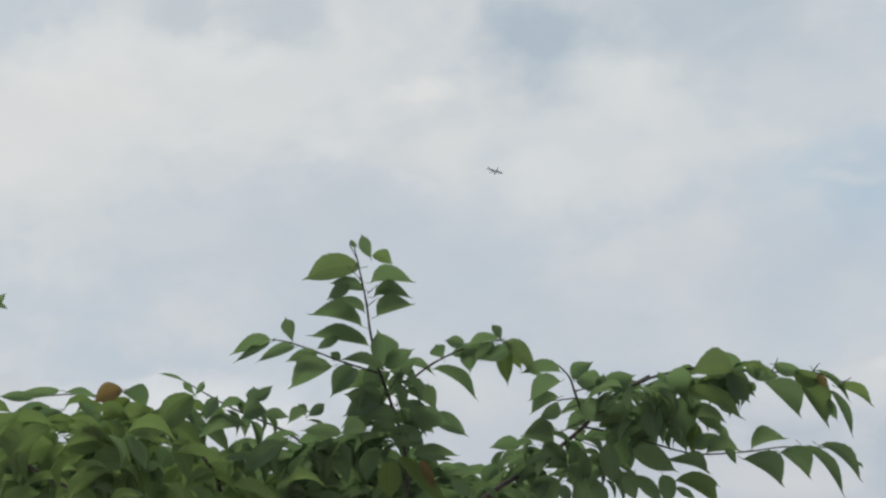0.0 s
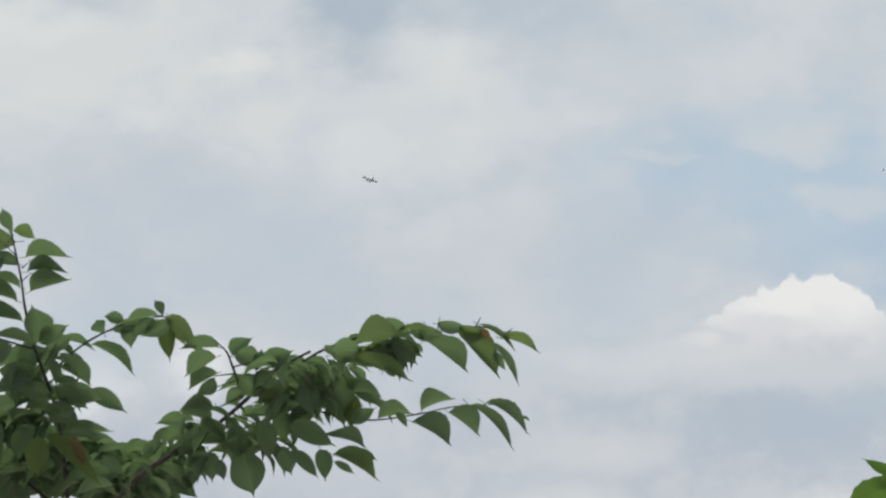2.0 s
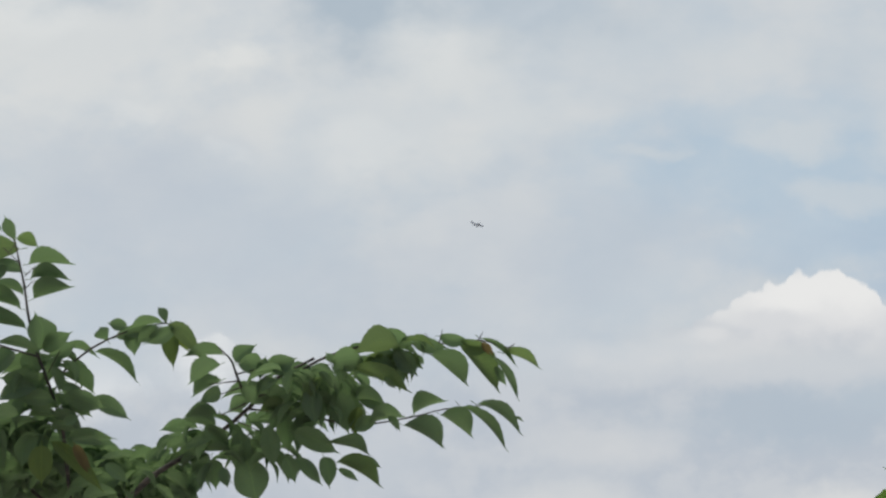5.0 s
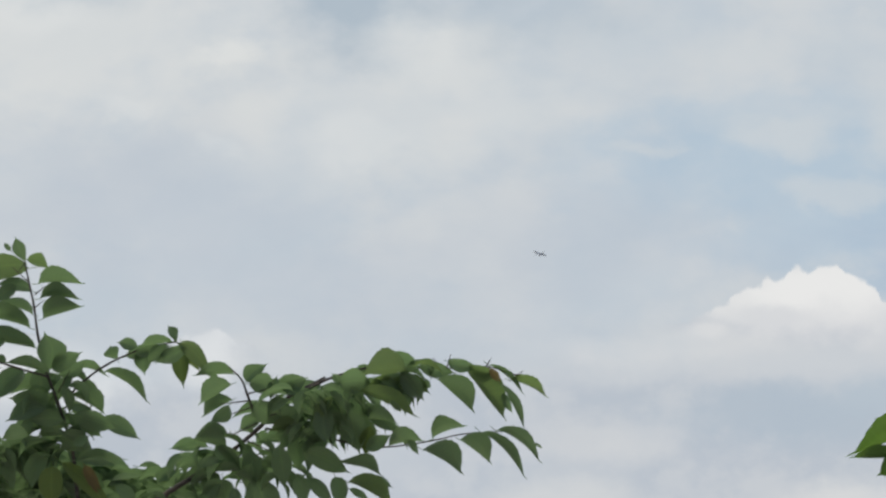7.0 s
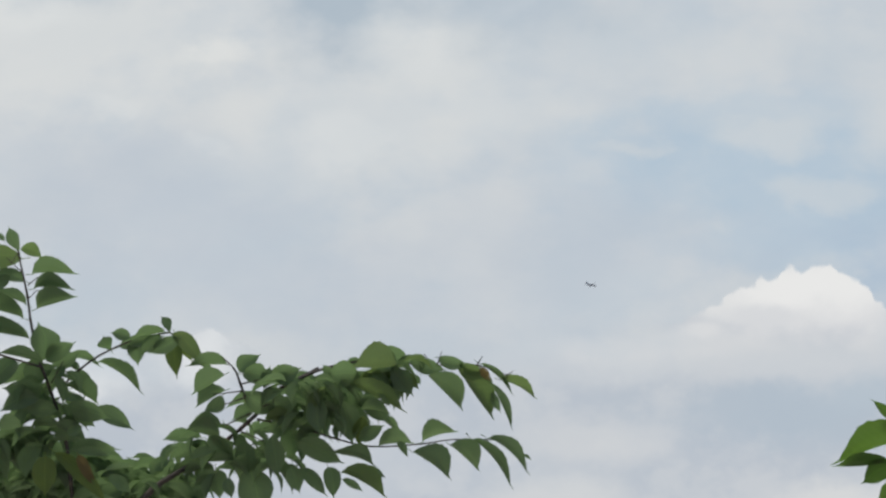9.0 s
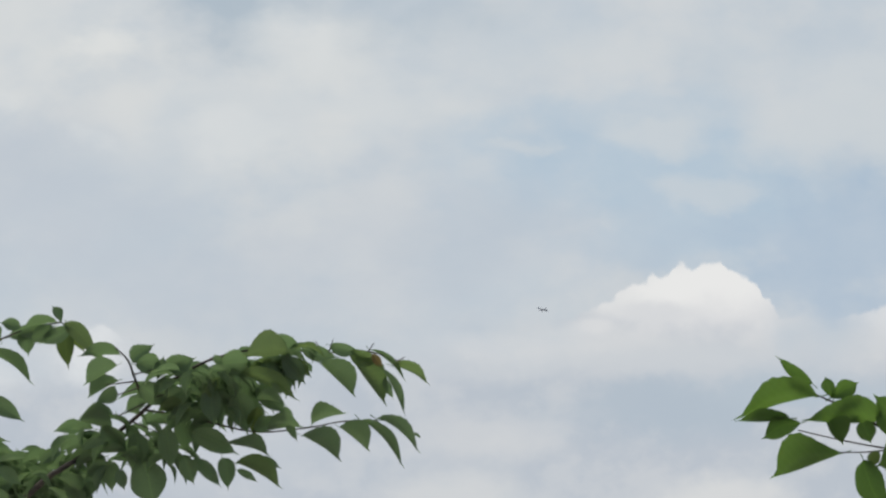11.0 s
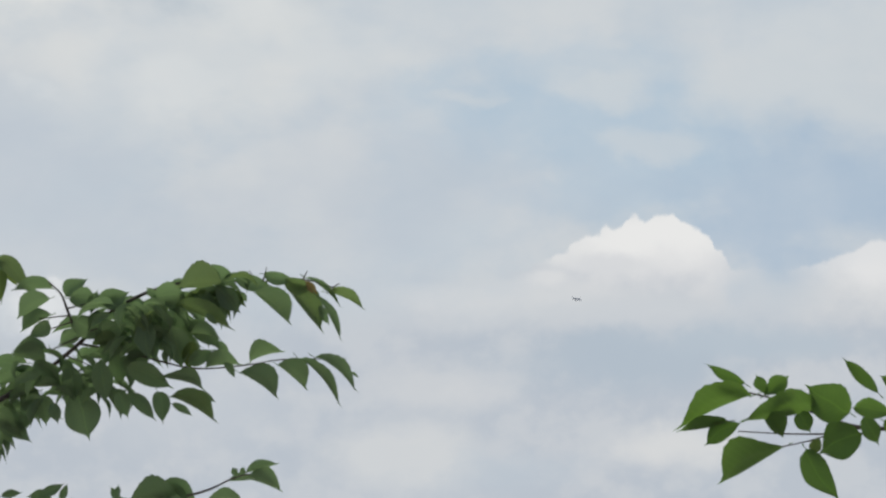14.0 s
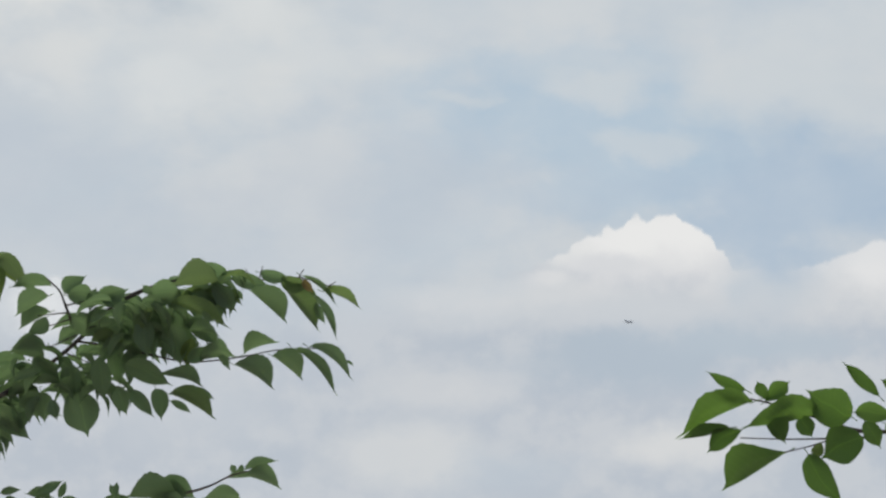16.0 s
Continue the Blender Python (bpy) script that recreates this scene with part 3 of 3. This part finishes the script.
NEAR = [
    (421, -163, 365, -131, 6, 10, 0.5), (430, -180, 316, -226, 39, -4, 0.42), (395, -214, 319, -227, 14, 3, 0.5), (411, -218, 359, -248, 20, 9, 0.6),
    (472, -253, 376, -302, 45, 2, 0.66), (446, -180, 484, -153, 13, 13, 0.65), (451, -180, 436, -150, 8, 10, 0.65),
    (524, -199, 409, -216, 30, 5, 0.42), (445, -210, 472, -242, 25, 5, 0.5), (493, -206, 510, -236, 14, 13), (485, -198, 451, -183, 10, 10),
    (521, -244, 508, -267, 8, 9, 0.5, 2), (502, -258, 548, -336, 13, 25, 0.4),
]
NEAR_INNER = [
    (566, -210, 504, -167, 25, 32, 0.45), (581, -241, 518, -266, 32, 22, 0.5), (607, -184, 557, -131, 10, 9, 0.55), (571, -203, 630, -215, 17, 11),
    (584, -217, 605, -258, 14, 12), (641, -179, 609, -159, 11, 9), (613, -223, 653, -255, 17, 13), (640, -158, 680, -198, 17, 12),
    (632, -206, 687, -222, 18, 12),
]
OUTER = [  # outermost twig
    (-841, -109, -817, -81, 8, 6), (-844, -102, -813, -113, 8, 3), (-847, -125, -902, -141, 12, 6), (-854, -157, -934, -178, 14, 8),
]
APEX_WOOD = [(-51, -590), (-65, -442), (-76, -358), (-103, -273), (-122, -220), (-136, -157), (-143, -104), (-152, -60), (-160, -22), (-166, 1)]
SIDE_WOOD = [(-118, -233), (-183, -213), (-236, -193), (-287, -175), (-319, -170)]
ARCH_WOOD = [(-83, -273), (-62, -248), (-20, -215), (38, -187), (101, -172), (114, -176)]
MASS_WOOD = [(-67, -548), (-194, -432), (-252, -374), (-300, -339), (-384, -303), (-437, -275), (-490, -244)]
FAR_WOOD = [(-109, -590), (-384, -484), (-426, -421), (-479, -358), (-564, -305), (-659, -273), (-764, -277)]
OUTER_WOOD = [(-617, -484), (-786, -400), (-849, -294), (-857, -178), (-844, -104)]
BODY_WOOD = [(-6, -555), (81, -464), (160, -413), (210, -378), (270, -326), (311, -279), (387, -237)]
TWIG_WOOD = [(258, -300), (246, -266), (236, -239), (214, -216)]
UPPER_WOOD = [(341, -258), (393, -235), (486, -216), (581, -224), (677, -220), (743, -239)]
LOWER_WOOD = [(260, -333), (342, -349), (404, -369), (477, -386), (572, -382), (636, -374), (723, -376)]
SPRAY_WOOD = [(-6, -690), (201, -667), (344, -645), (490, -618), (553, -592), (596, -583)]
NEAR_WOOD = [(1042, -411), (805, -284), (646, -240), (575, -231), (519, -209), (472, -190), (426, -176)]
NEAR_TWIG = [(591, -240), (519, -238), (468, -235), (408, -229)]
NEAR_STALK = [(551, -235), (511, -246), (469, -253)]
APEX_STUBS = [[(-152, -60), (-179, -32)], [(-158, -25), (-176, 10)], [(-159, -25), (-171, -43)], [(-143, -109), (-122, -91)], [(-141, -83), (-122, -67)], [(-99, -263), (-76, -222)], [(-88, -294), (-65, -263)], [(-76, -347), (-51, -318)]]
UPPER_STUBS = [[(592, -222), (580, -201)], [(604, -222), (614, -196)], [(680, -220), (692, -203)], [(737, -238), (753, -229)]]
BODY_STUBS = [[(252, -279), (198, -285)], [(256, -291), (206, -308)], [(248, -266), (290, -256)], [(265, -321), (220, -343)], [(281, -310), (331, -295)], [(240, -352), (291, -373)]]


def trunk(tree, base, top, r0, r1):
    bm = bmesh.new()
    b, t = Vector(base), Vector(top)
    pts = [b + Vector((0, 0, -0.05)) - b]
    for k in range(1, 7):
        u = k / 6
        pts.append((t - b) * u + Vector((0.03 * math.sin(5 * u), 0.03 * math.sin(4 * u + 1), 0)))
    tube(bm, pts, r0, r1, 12, 0.3)
    return part("trunk", bm, BARK, tree, "grey-brown trunk")


BASE = (-0.42, 2.62, 0.0)
tree = tagged(new("cherry_tree"), "young cherry tree with arched drooping dark green leaves", "tree")
tree.location = BASE
tone = LEAF, RUSTY, OLIVE, LIGHT, MOSS
wide = Canopy((-0.3227, 2.5542, 2.7009), -7.2, 23.152, 2.293, 2.8, BASE, tone)
fork = wide.spot(-60, -600, 0.02)
trunk(tree, BASE, fork + Vector((0, 0, 0.05)), 0.055, 0.022)

leader = wide.wood("branch", tree, [(APEX_WOOD, 0.0038, 0.0011, 0.01, 0)] + [(stub, 0.0012, 0.0006, 0, -0.02) for stub in APEX_STUBS], APEX_WOOD[0], "upright leader")
wide.dress(leader, TIP, -0.2, 0.01)
wide.dress(leader, APEX)
wide.dress(leader, CORE + CORE_MORE, -0.01)
wide.dress(leader, LOWER_CORE, -0.08)
side_twig = wide.wood("branch", tree, [(SIDE_WOOD, 0.0022, 0.001, 0, -0.05)], SIDE_WOOD[0])
wide.dress(side_twig, SIDE, -0.03)
arch_twig = wide.wood("branch", tree, [(ARCH_WOOD, 0.0026, 0.001, 0.02, 0.08)], ARCH_WOOD[0])
wide.dress(arch_twig, ARCH + ARCH_MORE, 0.06)
low_limb = wide.wood("branch", tree, [(MASS_WOOD, 0.0036, 0.0010, 0.12, 0.06), (FAR_WOOD, 0.0045, 0.0012, 0.05, 0.16)], MASS_WOOD[0])
wide.dress(low_limb, RIDGE + RIDGE_MORE, -0.06)
wide.dress(low_limb, RIDGE_EAST + RIDGE_EAST_MORE, -0.06)
wide.fill(low_limb, -725, -340, 150, 46, 80, 80, 0.05, 0.22, 0.8)
wide.fill(low_limb, -500, -335, 42, 48, 16, 76, 0.02, 0.08, 0.8)
wide.fill(low_limb, -375, -311, 52, 14, 12, 48, 0.0, 0.06, 0.4)
wide.fill(low_limb, -215, -372, 130, 26, 30, 66, 0.08, 0.1)
wide.fill(leader, -98, -300, 42, 92, 50, 58, 0.02, 0.06)
body_limb = wide.wood("branch", tree, [(BODY_WOOD, 0.006, 0.0024, 0.02, 0.04), (TWIG_WOOD, 0.003, 0.001, 0, -0.02)] + [(stub, 0.0016, 0.0008, 0, -0.02) for stub in BODY_STUBS], BODY_WOOD[0])
wide.dress(body_limb, CREST + CREST_MORE, -0.01)
wide.dress(body_limb, HANGING, -0.01)
wide.dress(body_limb, INNER, 0.02)
wide.fill(body_limb, 355, -268, 55, 12, 18, 50, -0.03, 0.02)
upper_limb = wide.wood("branch", tree, [(UPPER_WOOD, 0.003, 0.001, 0.03, 0.0)] + [(stub, 0.0016, 0.0005, 0.0, -0.02) for stub in UPPER_STUBS], UPPER_WOOD[0])
wide.dress(upper_limb, UPPER, -0.03)
wide.dress(upper_limb, LIMB_END, -0.02)
wide.fill(upper_limb, 490, -235, 75, 22, 18, 54, 0.0, 0.03, 0.4)
lower_limb = wide.wood("branch", tree, [(LOWER_WOOD, 0.0022, 0.001, 0.03, -0.01)], LOWER_WOOD[0])
wide.dress(lower_limb, LOWER, -0.02)
wide.thicket(low_limb, [(-560, -400, 150, 45, 34, 80, 0.05, 0.2), (-640, -450, 300, 46, 40, 80, 0.05, 0.2), (-400, -435, 120, 30, 20, 70, 0.05, 0.1),
                        (-720, -380, 150, 45, 60, 72, 0.2, 0.1)], LIGHT, "dense mid-green foliage of the low limbs")
wide.thicket(low_limb, [(-700, -410, 200, 55, 150, 70, 0.3, 0.2), (-180, -430, 210, 45, 150, 66, 0.25, 0.2), (-470, -450, 180, 40, 40, 70, 0.25, 0.1), (40, -480, 100, 32, 60, 60, 0.1, 0.1),
                        (-80, -460, 190, 45, 130, 62, 0.15, 0.1), (-130, -415, 150, 30, 36, 74, 0.15, 0.1), (-275, -372, 105, 26, 34, 66, 0.05, 0.05), (-130, -465, 280, 55, 40, 80, 0.15, 0.12)], LEAF)
wide.fill(low_limb, 40, -470, 95, 30, 16, 60, 0.0, 0.06)
wide.thicket(body_limb, [(205, -380, 85, 44, 34, 54, 0.03, 0.05), (365, -295, 105, 42, 36, 58, 0.03, 0.05), (420, -330, 75, 30, 18, 54, 0.05, 0.05), (240, -415, 120, 20, 14, 48, 0.04, 0.05),
                         (330, -330, 70, 45, 20, 46, 0.1, 0.06), (400, -290, 70, 40, 20, 50, 0.1, 0.06), (190, -400, 100, 38, 30, 48, 0.1, 0.06)], LEAF)
wide.thicket(leader, [(-85, -320, 22, 75, 16, 40, 0.05, 0.04)], LEAF)
spray = wide.wood("branch", tree, [(SPRAY_WOOD, 0.004, 0.0011, 0, 0)], SPRAY_WOOD[0])
wide.dress(spray, SPRAY + SPRAY_MORE)
wide.thicket(spray, [(385, -640, 80, 16, 24, 46, 0, 0.05), (190, -640, 70, 14, 20, 40, 0, 0.05)], LEAF)

outer = wide.wood("branch", tree, [(OUTER_WOOD, 0.004, 0.0012, 0, 0)], OUTER_WOOD[0])
wide.dress(outer, OUTER)

# ---- the second tree, whose branch reaches in ----
NEAR_BASE = (1.62, 1.95, 0.0)
second = tagged(new("young_tree"), "young tree with broad light green leaves on thin twigs", "tree")
second.location = NEAR_BASE
near = Canopy((0.5491, 1.9618, 2.3220), 6.637, 19.866, -2.113, 2.1, NEAR_BASE, (YOUNG, RUSTY, OLIVE, YOUNG, YOUNG), 0.06)
trunk(second, NEAR_BASE, near.spot(1075, -430, 0.0), 0.04, 0.014)
reaching = near.wood("branch", second, [(NEAR_WOOD, 0.0045, 0.0011, 0.02, 0), (NEAR_TWIG, 0.0014, 0.0008, 0, -0.02), (NEAR_STALK, 0.0013, 0.0008, 0, -0.03)], NEAR_WOOD[0])
near.dress(reaching, NEAR, -0.02, 0.015, (0.1, 0.6))
near.dress(reaching, NEAR_INNER, -0.03, 0.015, (0.0, 0.5))
near.fill(reaching, 800, -270, 60, 60, 12, 80, 0, 0.08)


# ---- the airliner ----
def lathe(bm, stations, sides=16):
    last = None
    for x, r, z in stations:
        ring = [bm.verts.new((x, r * math.cos(math.tau * k / sides), z + r * math.sin(math.tau * k / sides))) for k in range(sides)]
        if last:
            for k in range(sides):
                bm.faces.new((last[k], last[(k + 1) % sides], ring[(k + 1) % sides], ring[k]))
        else:
            bm.faces.new(ring[::-1])
        last = ring
    bm.faces.new(last)
    return bm


def wing(bm, root, tip, root_chord, tip_chord, thick, flat=True):
    """A swept, tapered blade with a rounded section from root to tip."""
    rings = []
    for at, chord, th in ((root, root_chord, thick), (tip, tip_chord, thick * 0.4)):
        at = Vector(at)
        out = Vector((0, 0, 1)) if flat else Vector((0, 1, 0))
        ring = []
        for u, h in ((0, 0), (-0.12, 0.5), (-0.4, 0.55), (-1, 0.02), (-0.4, -0.35), (-0.12, -0.35)):
            ring.append(bm.verts.new(at + Vector((u * chord, 0, 0)) + out * h * th))
        rings.append(ring)
    for k in range(6):
        bm.faces.new((rings[0][k], rings[0][(k + 1) % 6], rings[1][(k + 1) % 6], rings[1][k]))
    bm.faces.new(rings[1])
    bm.faces.new(rings[0][::-1])
    return bm


def build_airliner():
    plane = tagged(new("airliner"), "distant twin-engine airliner in flight, haze greyed into its paint", "airplane")
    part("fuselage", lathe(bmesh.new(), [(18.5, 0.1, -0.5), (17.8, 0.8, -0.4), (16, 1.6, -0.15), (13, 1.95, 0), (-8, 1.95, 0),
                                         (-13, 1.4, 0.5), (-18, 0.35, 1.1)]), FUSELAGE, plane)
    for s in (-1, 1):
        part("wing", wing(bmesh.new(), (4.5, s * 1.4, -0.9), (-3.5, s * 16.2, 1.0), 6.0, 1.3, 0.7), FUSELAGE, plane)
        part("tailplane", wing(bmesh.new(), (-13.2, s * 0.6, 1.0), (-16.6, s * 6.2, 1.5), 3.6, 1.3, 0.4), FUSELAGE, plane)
        bm = lathe(bmesh.new(), [(5.2, 0.85, -2.2), (4.8, 1.1, -2.2), (2.5, 1.1, -2.2), (0.8, 0.6, -2.2)], 12)
        bmesh.ops.translate(bm, verts=bm.verts, vec=(0, s * 5.6, 0))
        part("engine", bm, DARK_METAL, plane, "dark engine pod")
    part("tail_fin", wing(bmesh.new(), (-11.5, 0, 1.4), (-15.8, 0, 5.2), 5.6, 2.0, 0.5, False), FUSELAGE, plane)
    return plane


airliner = build_airliner()
airliner.scale = (0.84, 0.84, 0.84)


# ---- the insect ----
def build_insect():
    fly = tagged(new("flying_insect"), "small dark fly circling in the air", "insect")
    part("body", lathe(bmesh.new(), [(0.0038, 0.0004, 0), (0.003, 0.0011, 0), (0.002, 0.0012, 0), (0.0014, 0.0009, 0), (0.0006, 0.0016, 0.0001),
                                     (-0.001, 0.0016, 0), (-0.003, 0.0012, -0.0003), (-0.0045, 0.0003, -0.0005)], 12), CHITIN, fly)
    for s in (-1, 1):
        bm = bmesh.new()
        rim = [bm.verts.new((x, s * y, 0.0012 + z)) for x, y, z in
               ((0.0005, 0.0008, 0), (0.001, 0.003, 0.0006), (0.0004, 0.006, 0.0012), (-0.0012, 0.0066, 0.0012), (-0.0024, 0.005, 0.0009), (-0.002, 0.0022, 0.0003))]
        bm.faces.new(rim)
        got = bmesh.ops.extrude_face_region(bm, geom=bm.faces[:])
        bmesh.ops.translate(bm, verts=[v for v in got["geom"] if isinstance(v, bmesh.types.BMVert)], vec=(0, 0, 0.00008))
        part("wing", bm, WING_FILM, fly, "clear brownish wing")
    return fly


insect = build_insect()
insect.scale = (0.62, 0.62, 0.62)
tagged(insect, group="insects in the air")
far_insect = copy_thing(insect, pose(1.5, -1, 2.4))


# ---- what moves ----
def motions():
    # airliner: seconds and place; level flight away to the right
    walk(airliner, [(t, Matrix.Translation((x, y, z)) @ pose(0, 0, 0, 3, -3, 40)) for t, x, y, z in [
        (0, -192, 2145, 1061), (0.3, -180, 2167, 1062), (0.5, -171, 2182, 1063), (0.7, -160, 2197, 1065), (1, -152, 2219, 1064),
        (1.2, -153, 2231, 1069), (1.5, -136, 2254, 1068), (2, -114, 2291, 1068), (2.5, -85, 2328, 1069), (3, -56, 2365, 1069),
        (3.5, -27, 2400, 1071), (4, 2, 2436, 1070), (6.3, 141, 2596, 1065), (6.5, 154, 2611, 1061), (7, 186, 2645, 1060),
        (7.5, 218, 2679, 1057), (8, 247, 2713, 1053), (10.3, 396, 2862, 1037), (10.5, 411, 2875, 1035), (11, 439, 2907, 1032),
        (11.5, 472, 2938, 1027), (12, 506, 2968, 1026), (12.5, 538, 2998, 1022), (13, 572, 3028, 1017), (13.5, 604, 3058, 1014),
        (14, 640, 3088, 1008), (14.5, 671, 3117, 1004), (15, 707, 3146, 999), (15.5, 742, 3173, 997), (16, 776, 3202, 991)]])
    # swaying branches: seconds, shift across (metres), degrees about the line of sight through the branch's foot
    for branch, canopy, rows in (
        (upper_limb, wide, [(0, 0.011, -1.7), (0.5, 0.023, -0.2), (1, 0.014, -7.8), (1.5, 0.019, -2.6), (2, 0.032, 5.2), (2.5, 0.025, 3.4),
        (3, 0.031, -7.8), (3.5, 0.031, -3.1), (4, 0.024, 4.6), (6.3, 0.028, 0.4), (6.5, 0.007, 7.4), (7, 0.016, 0.6),
        (7.5, 0.007, -0.1), (8, 0.008, -3.1), (10.5, 0.011, 0.1), (11, 0.003, -0.8), (11.5, 0.005, 0.3), (12, 0.004, 1.0),
        (12.5, 0.004, -2.0), (13, 0.004, 0.2), (13.5, 0.005, 2.3), (14, 0.003, 1.4), (14.5, -0.000, 0.0), (15, -0.001, 1.2),
        (15.5, 0.000, 0.9), (16, -0.002, 1.0)]),
        (lower_limb, wide, [(0, -0.000, 0.5), (0.5, 0.027, -4.6), (1, 0.010, -1.3), (1.5, 0.025, 0.4), (2, 0.025, 4.6), (2.5, 0.034, 0.3),
        (3, 0.044, -3.3), (3.5, 0.051, -5.0), (4, 0.032, 2.3), (6.5, -0.006, 7.1), (7, 0.016, 4.5), (7.5, 0.011, 1.3),
        (8, 0.008, 0.8), (10.5, 0.023, -1.0), (11, 0.000, 2.5), (11.5, 0.010, 0.9), (12, 0.006, 1.4), (12.5, 0.001, 3.6),
        (13, 0.006, 1.9), (13.5, 0.007, 1.7), (14, 0.007, 1.3), (14.5, 0.000, 0.0), (15, 0.008, -0.5), (15.5, 0.002, 1.5),
        (16, -0.002, 3.2)]),
        (reaching, near, [(0, -0.060, 5.2), (1.5, -0.060, 5.2), (2, -0.003, 6.3), (2.5, 0.026, 9.3), (3, 0.009, 6.6), (3.5, -0.025, 1.1),
        (4, 0.020, 6.7), (6.3, -0.030, -3.1), (6.5, -0.085, -7.3), (7, -0.058, -5.9), (7.5, -0.088, -3.9), (8, -0.061, -3.1),
        (10.3, -0.053, -6.9), (10.5, -0.048, -8.1), (11, -0.054, -6.9), (11.5, -0.022, -2.8), (12, -0.021, -4.8),
        (12.5, -0.015, -1.9), (13, -0.018, -3.5), (13.5, 0.001, -1.0), (14, 0.004, 2.5), (14.5, -0.000, 0.0),
        (15, 0.011, 3.5), (15.5, 0.019, 4.8), (16, 0.014, 3.8)]),
    ):
        foot = Vector(branch["pivot"]) - canopy.base
        walk(branch, [(t, Matrix.Translation(foot + dx * canopy.right) @ Matrix.Rotation(radians(a), 4, -canopy.ahead)) for t, dx, a in rows])
    # the upper cloud sheet drifts slowly to the west
    walk(sky, [(t, pose(0.28, 0, 1.7, 0, 0, 0.125 * (t - 7))) for t in (0, 8, 16)])
    # fly: circles at a distance, then darts to and fro
    rows = [(0, 1.6, -0.9, 2.1), (3, 0.9, -1.4, 2.3), (6, -0.6, -1.2, 2.0), (9, 0.4, -0.8, 2.4), (11.5, 1.5, 0.2, 1.7),
        (12.1, 0.495, 0.989, 1.815), (12.2, 0.446, 0.931, 1.973), (12.3, 0.378, 0.887, 2.097), (12.4, 0.256, 0.886, 2.126),
        (12.5, 0.338, 0.881, 2.124), (12.6, 0.434, 0.890, 2.080), (12.7, 0.329, 0.930, 2.000), (12.8, 0.196, 0.940, 2.001),
        (12.9, 0.132, 0.901, 2.110), (13, 0.011, 0.880, 2.190), (13.6, 0.453, 0.830, 2.215), (13.7, 0.494, 0.841, 2.176),
        (13.8, 0.532, 0.870, 2.087), (13.9, 0.562, 0.937, 1.898), (14, 0.468, 0.997, 1.762), (14.1, 0.382, 0.992, 1.803),
        (14.2, 0.458, 0.960, 1.868), (14.3, 0.589, 0.930, 1.909), (14.4, 0.670, 0.903, 1.957), (14.5, 0.625, 0.885, 2.021),
        (14.6, 0.443, 0.885, 2.079), (14.7, 0.281, 0.923, 2.026), (14.8, 0.090, 0.985, 1.918), (14.9, 0.364, 0.995, 1.803),
        (15, 0.248, 1.025, 1.756), (15.3, 0.319, 0.863, 2.179), (15.4, 0.478, 0.944, 1.907), (15.5, 0.561, 0.929, 1.923),
        (15.6, 0.423, 0.935, 1.949), (15.7, 0.276, 0.923, 2.024), (15.8, 0.095, 0.898, 2.147), (16, 0.2, 0.3, 2.6)]
    # a second one, farther off
    far_rows = [
        (0, 0.315, 1.544, 3.197), (0.4, -0.047, 1.666, 2.791), (0.5, -0.163, 1.712, 2.650), (0.6, -0.314, 1.637, 2.776),
        (1.2, -0.092, 1.500, 3.194), (2.5, 1.233, 1.951, 2.092), (2.8, 1.005, 1.845, 2.379), (2.9, 0.861, 1.788, 2.525),
        (3, 0.715, 1.753, 2.620), (3.1, 0.575, 1.728, 2.683), (3.2, 0.437, 1.676, 2.813), (4.5, 0.842, 1.527, 3.182),
        (6, -0.583, 1.927, 2.218), (7.2, -0.375, 1.899, 2.307), (7.3, -0.164, 1.884, 2.342), (7.4, 0.135, 1.878, 2.358),
        (7.5, 0.271, 1.872, 2.371), (7.6, 0.621, 1.815, 2.508), (7.7, 0.830, 1.735, 2.704), (7.8, 0.742, 1.695, 2.799),
        (7.9, 0.586, 1.766, 2.622), (8, 0.611, 1.793, 2.552), (8.1, 0.941, 1.847, 2.415), (9, 1.391, 1.626, 2.913),
        (10.5, 0.259, 1.531, 3.204), (11.4, -0.370, 1.800, 2.675), (11.5, -0.208, 1.809, 2.620), (11.6, -0.115, 1.817, 2.579),
        (11.7, -0.244, 1.853, 2.515), (13, -0.658, 1.678, 3.046), (16, -0.283, 1.656, 3.117)]
    for fly, places in ((insect, rows), (far_insect, far_rows)):
        walk(fly, [(t, Matrix.Translation((x, y, z)) @ pose(0, 0, 0, 25, 0, 20 * math.sin(3.1 * i))) for i, (t, x, y, z) in enumerate(places)])


motions()
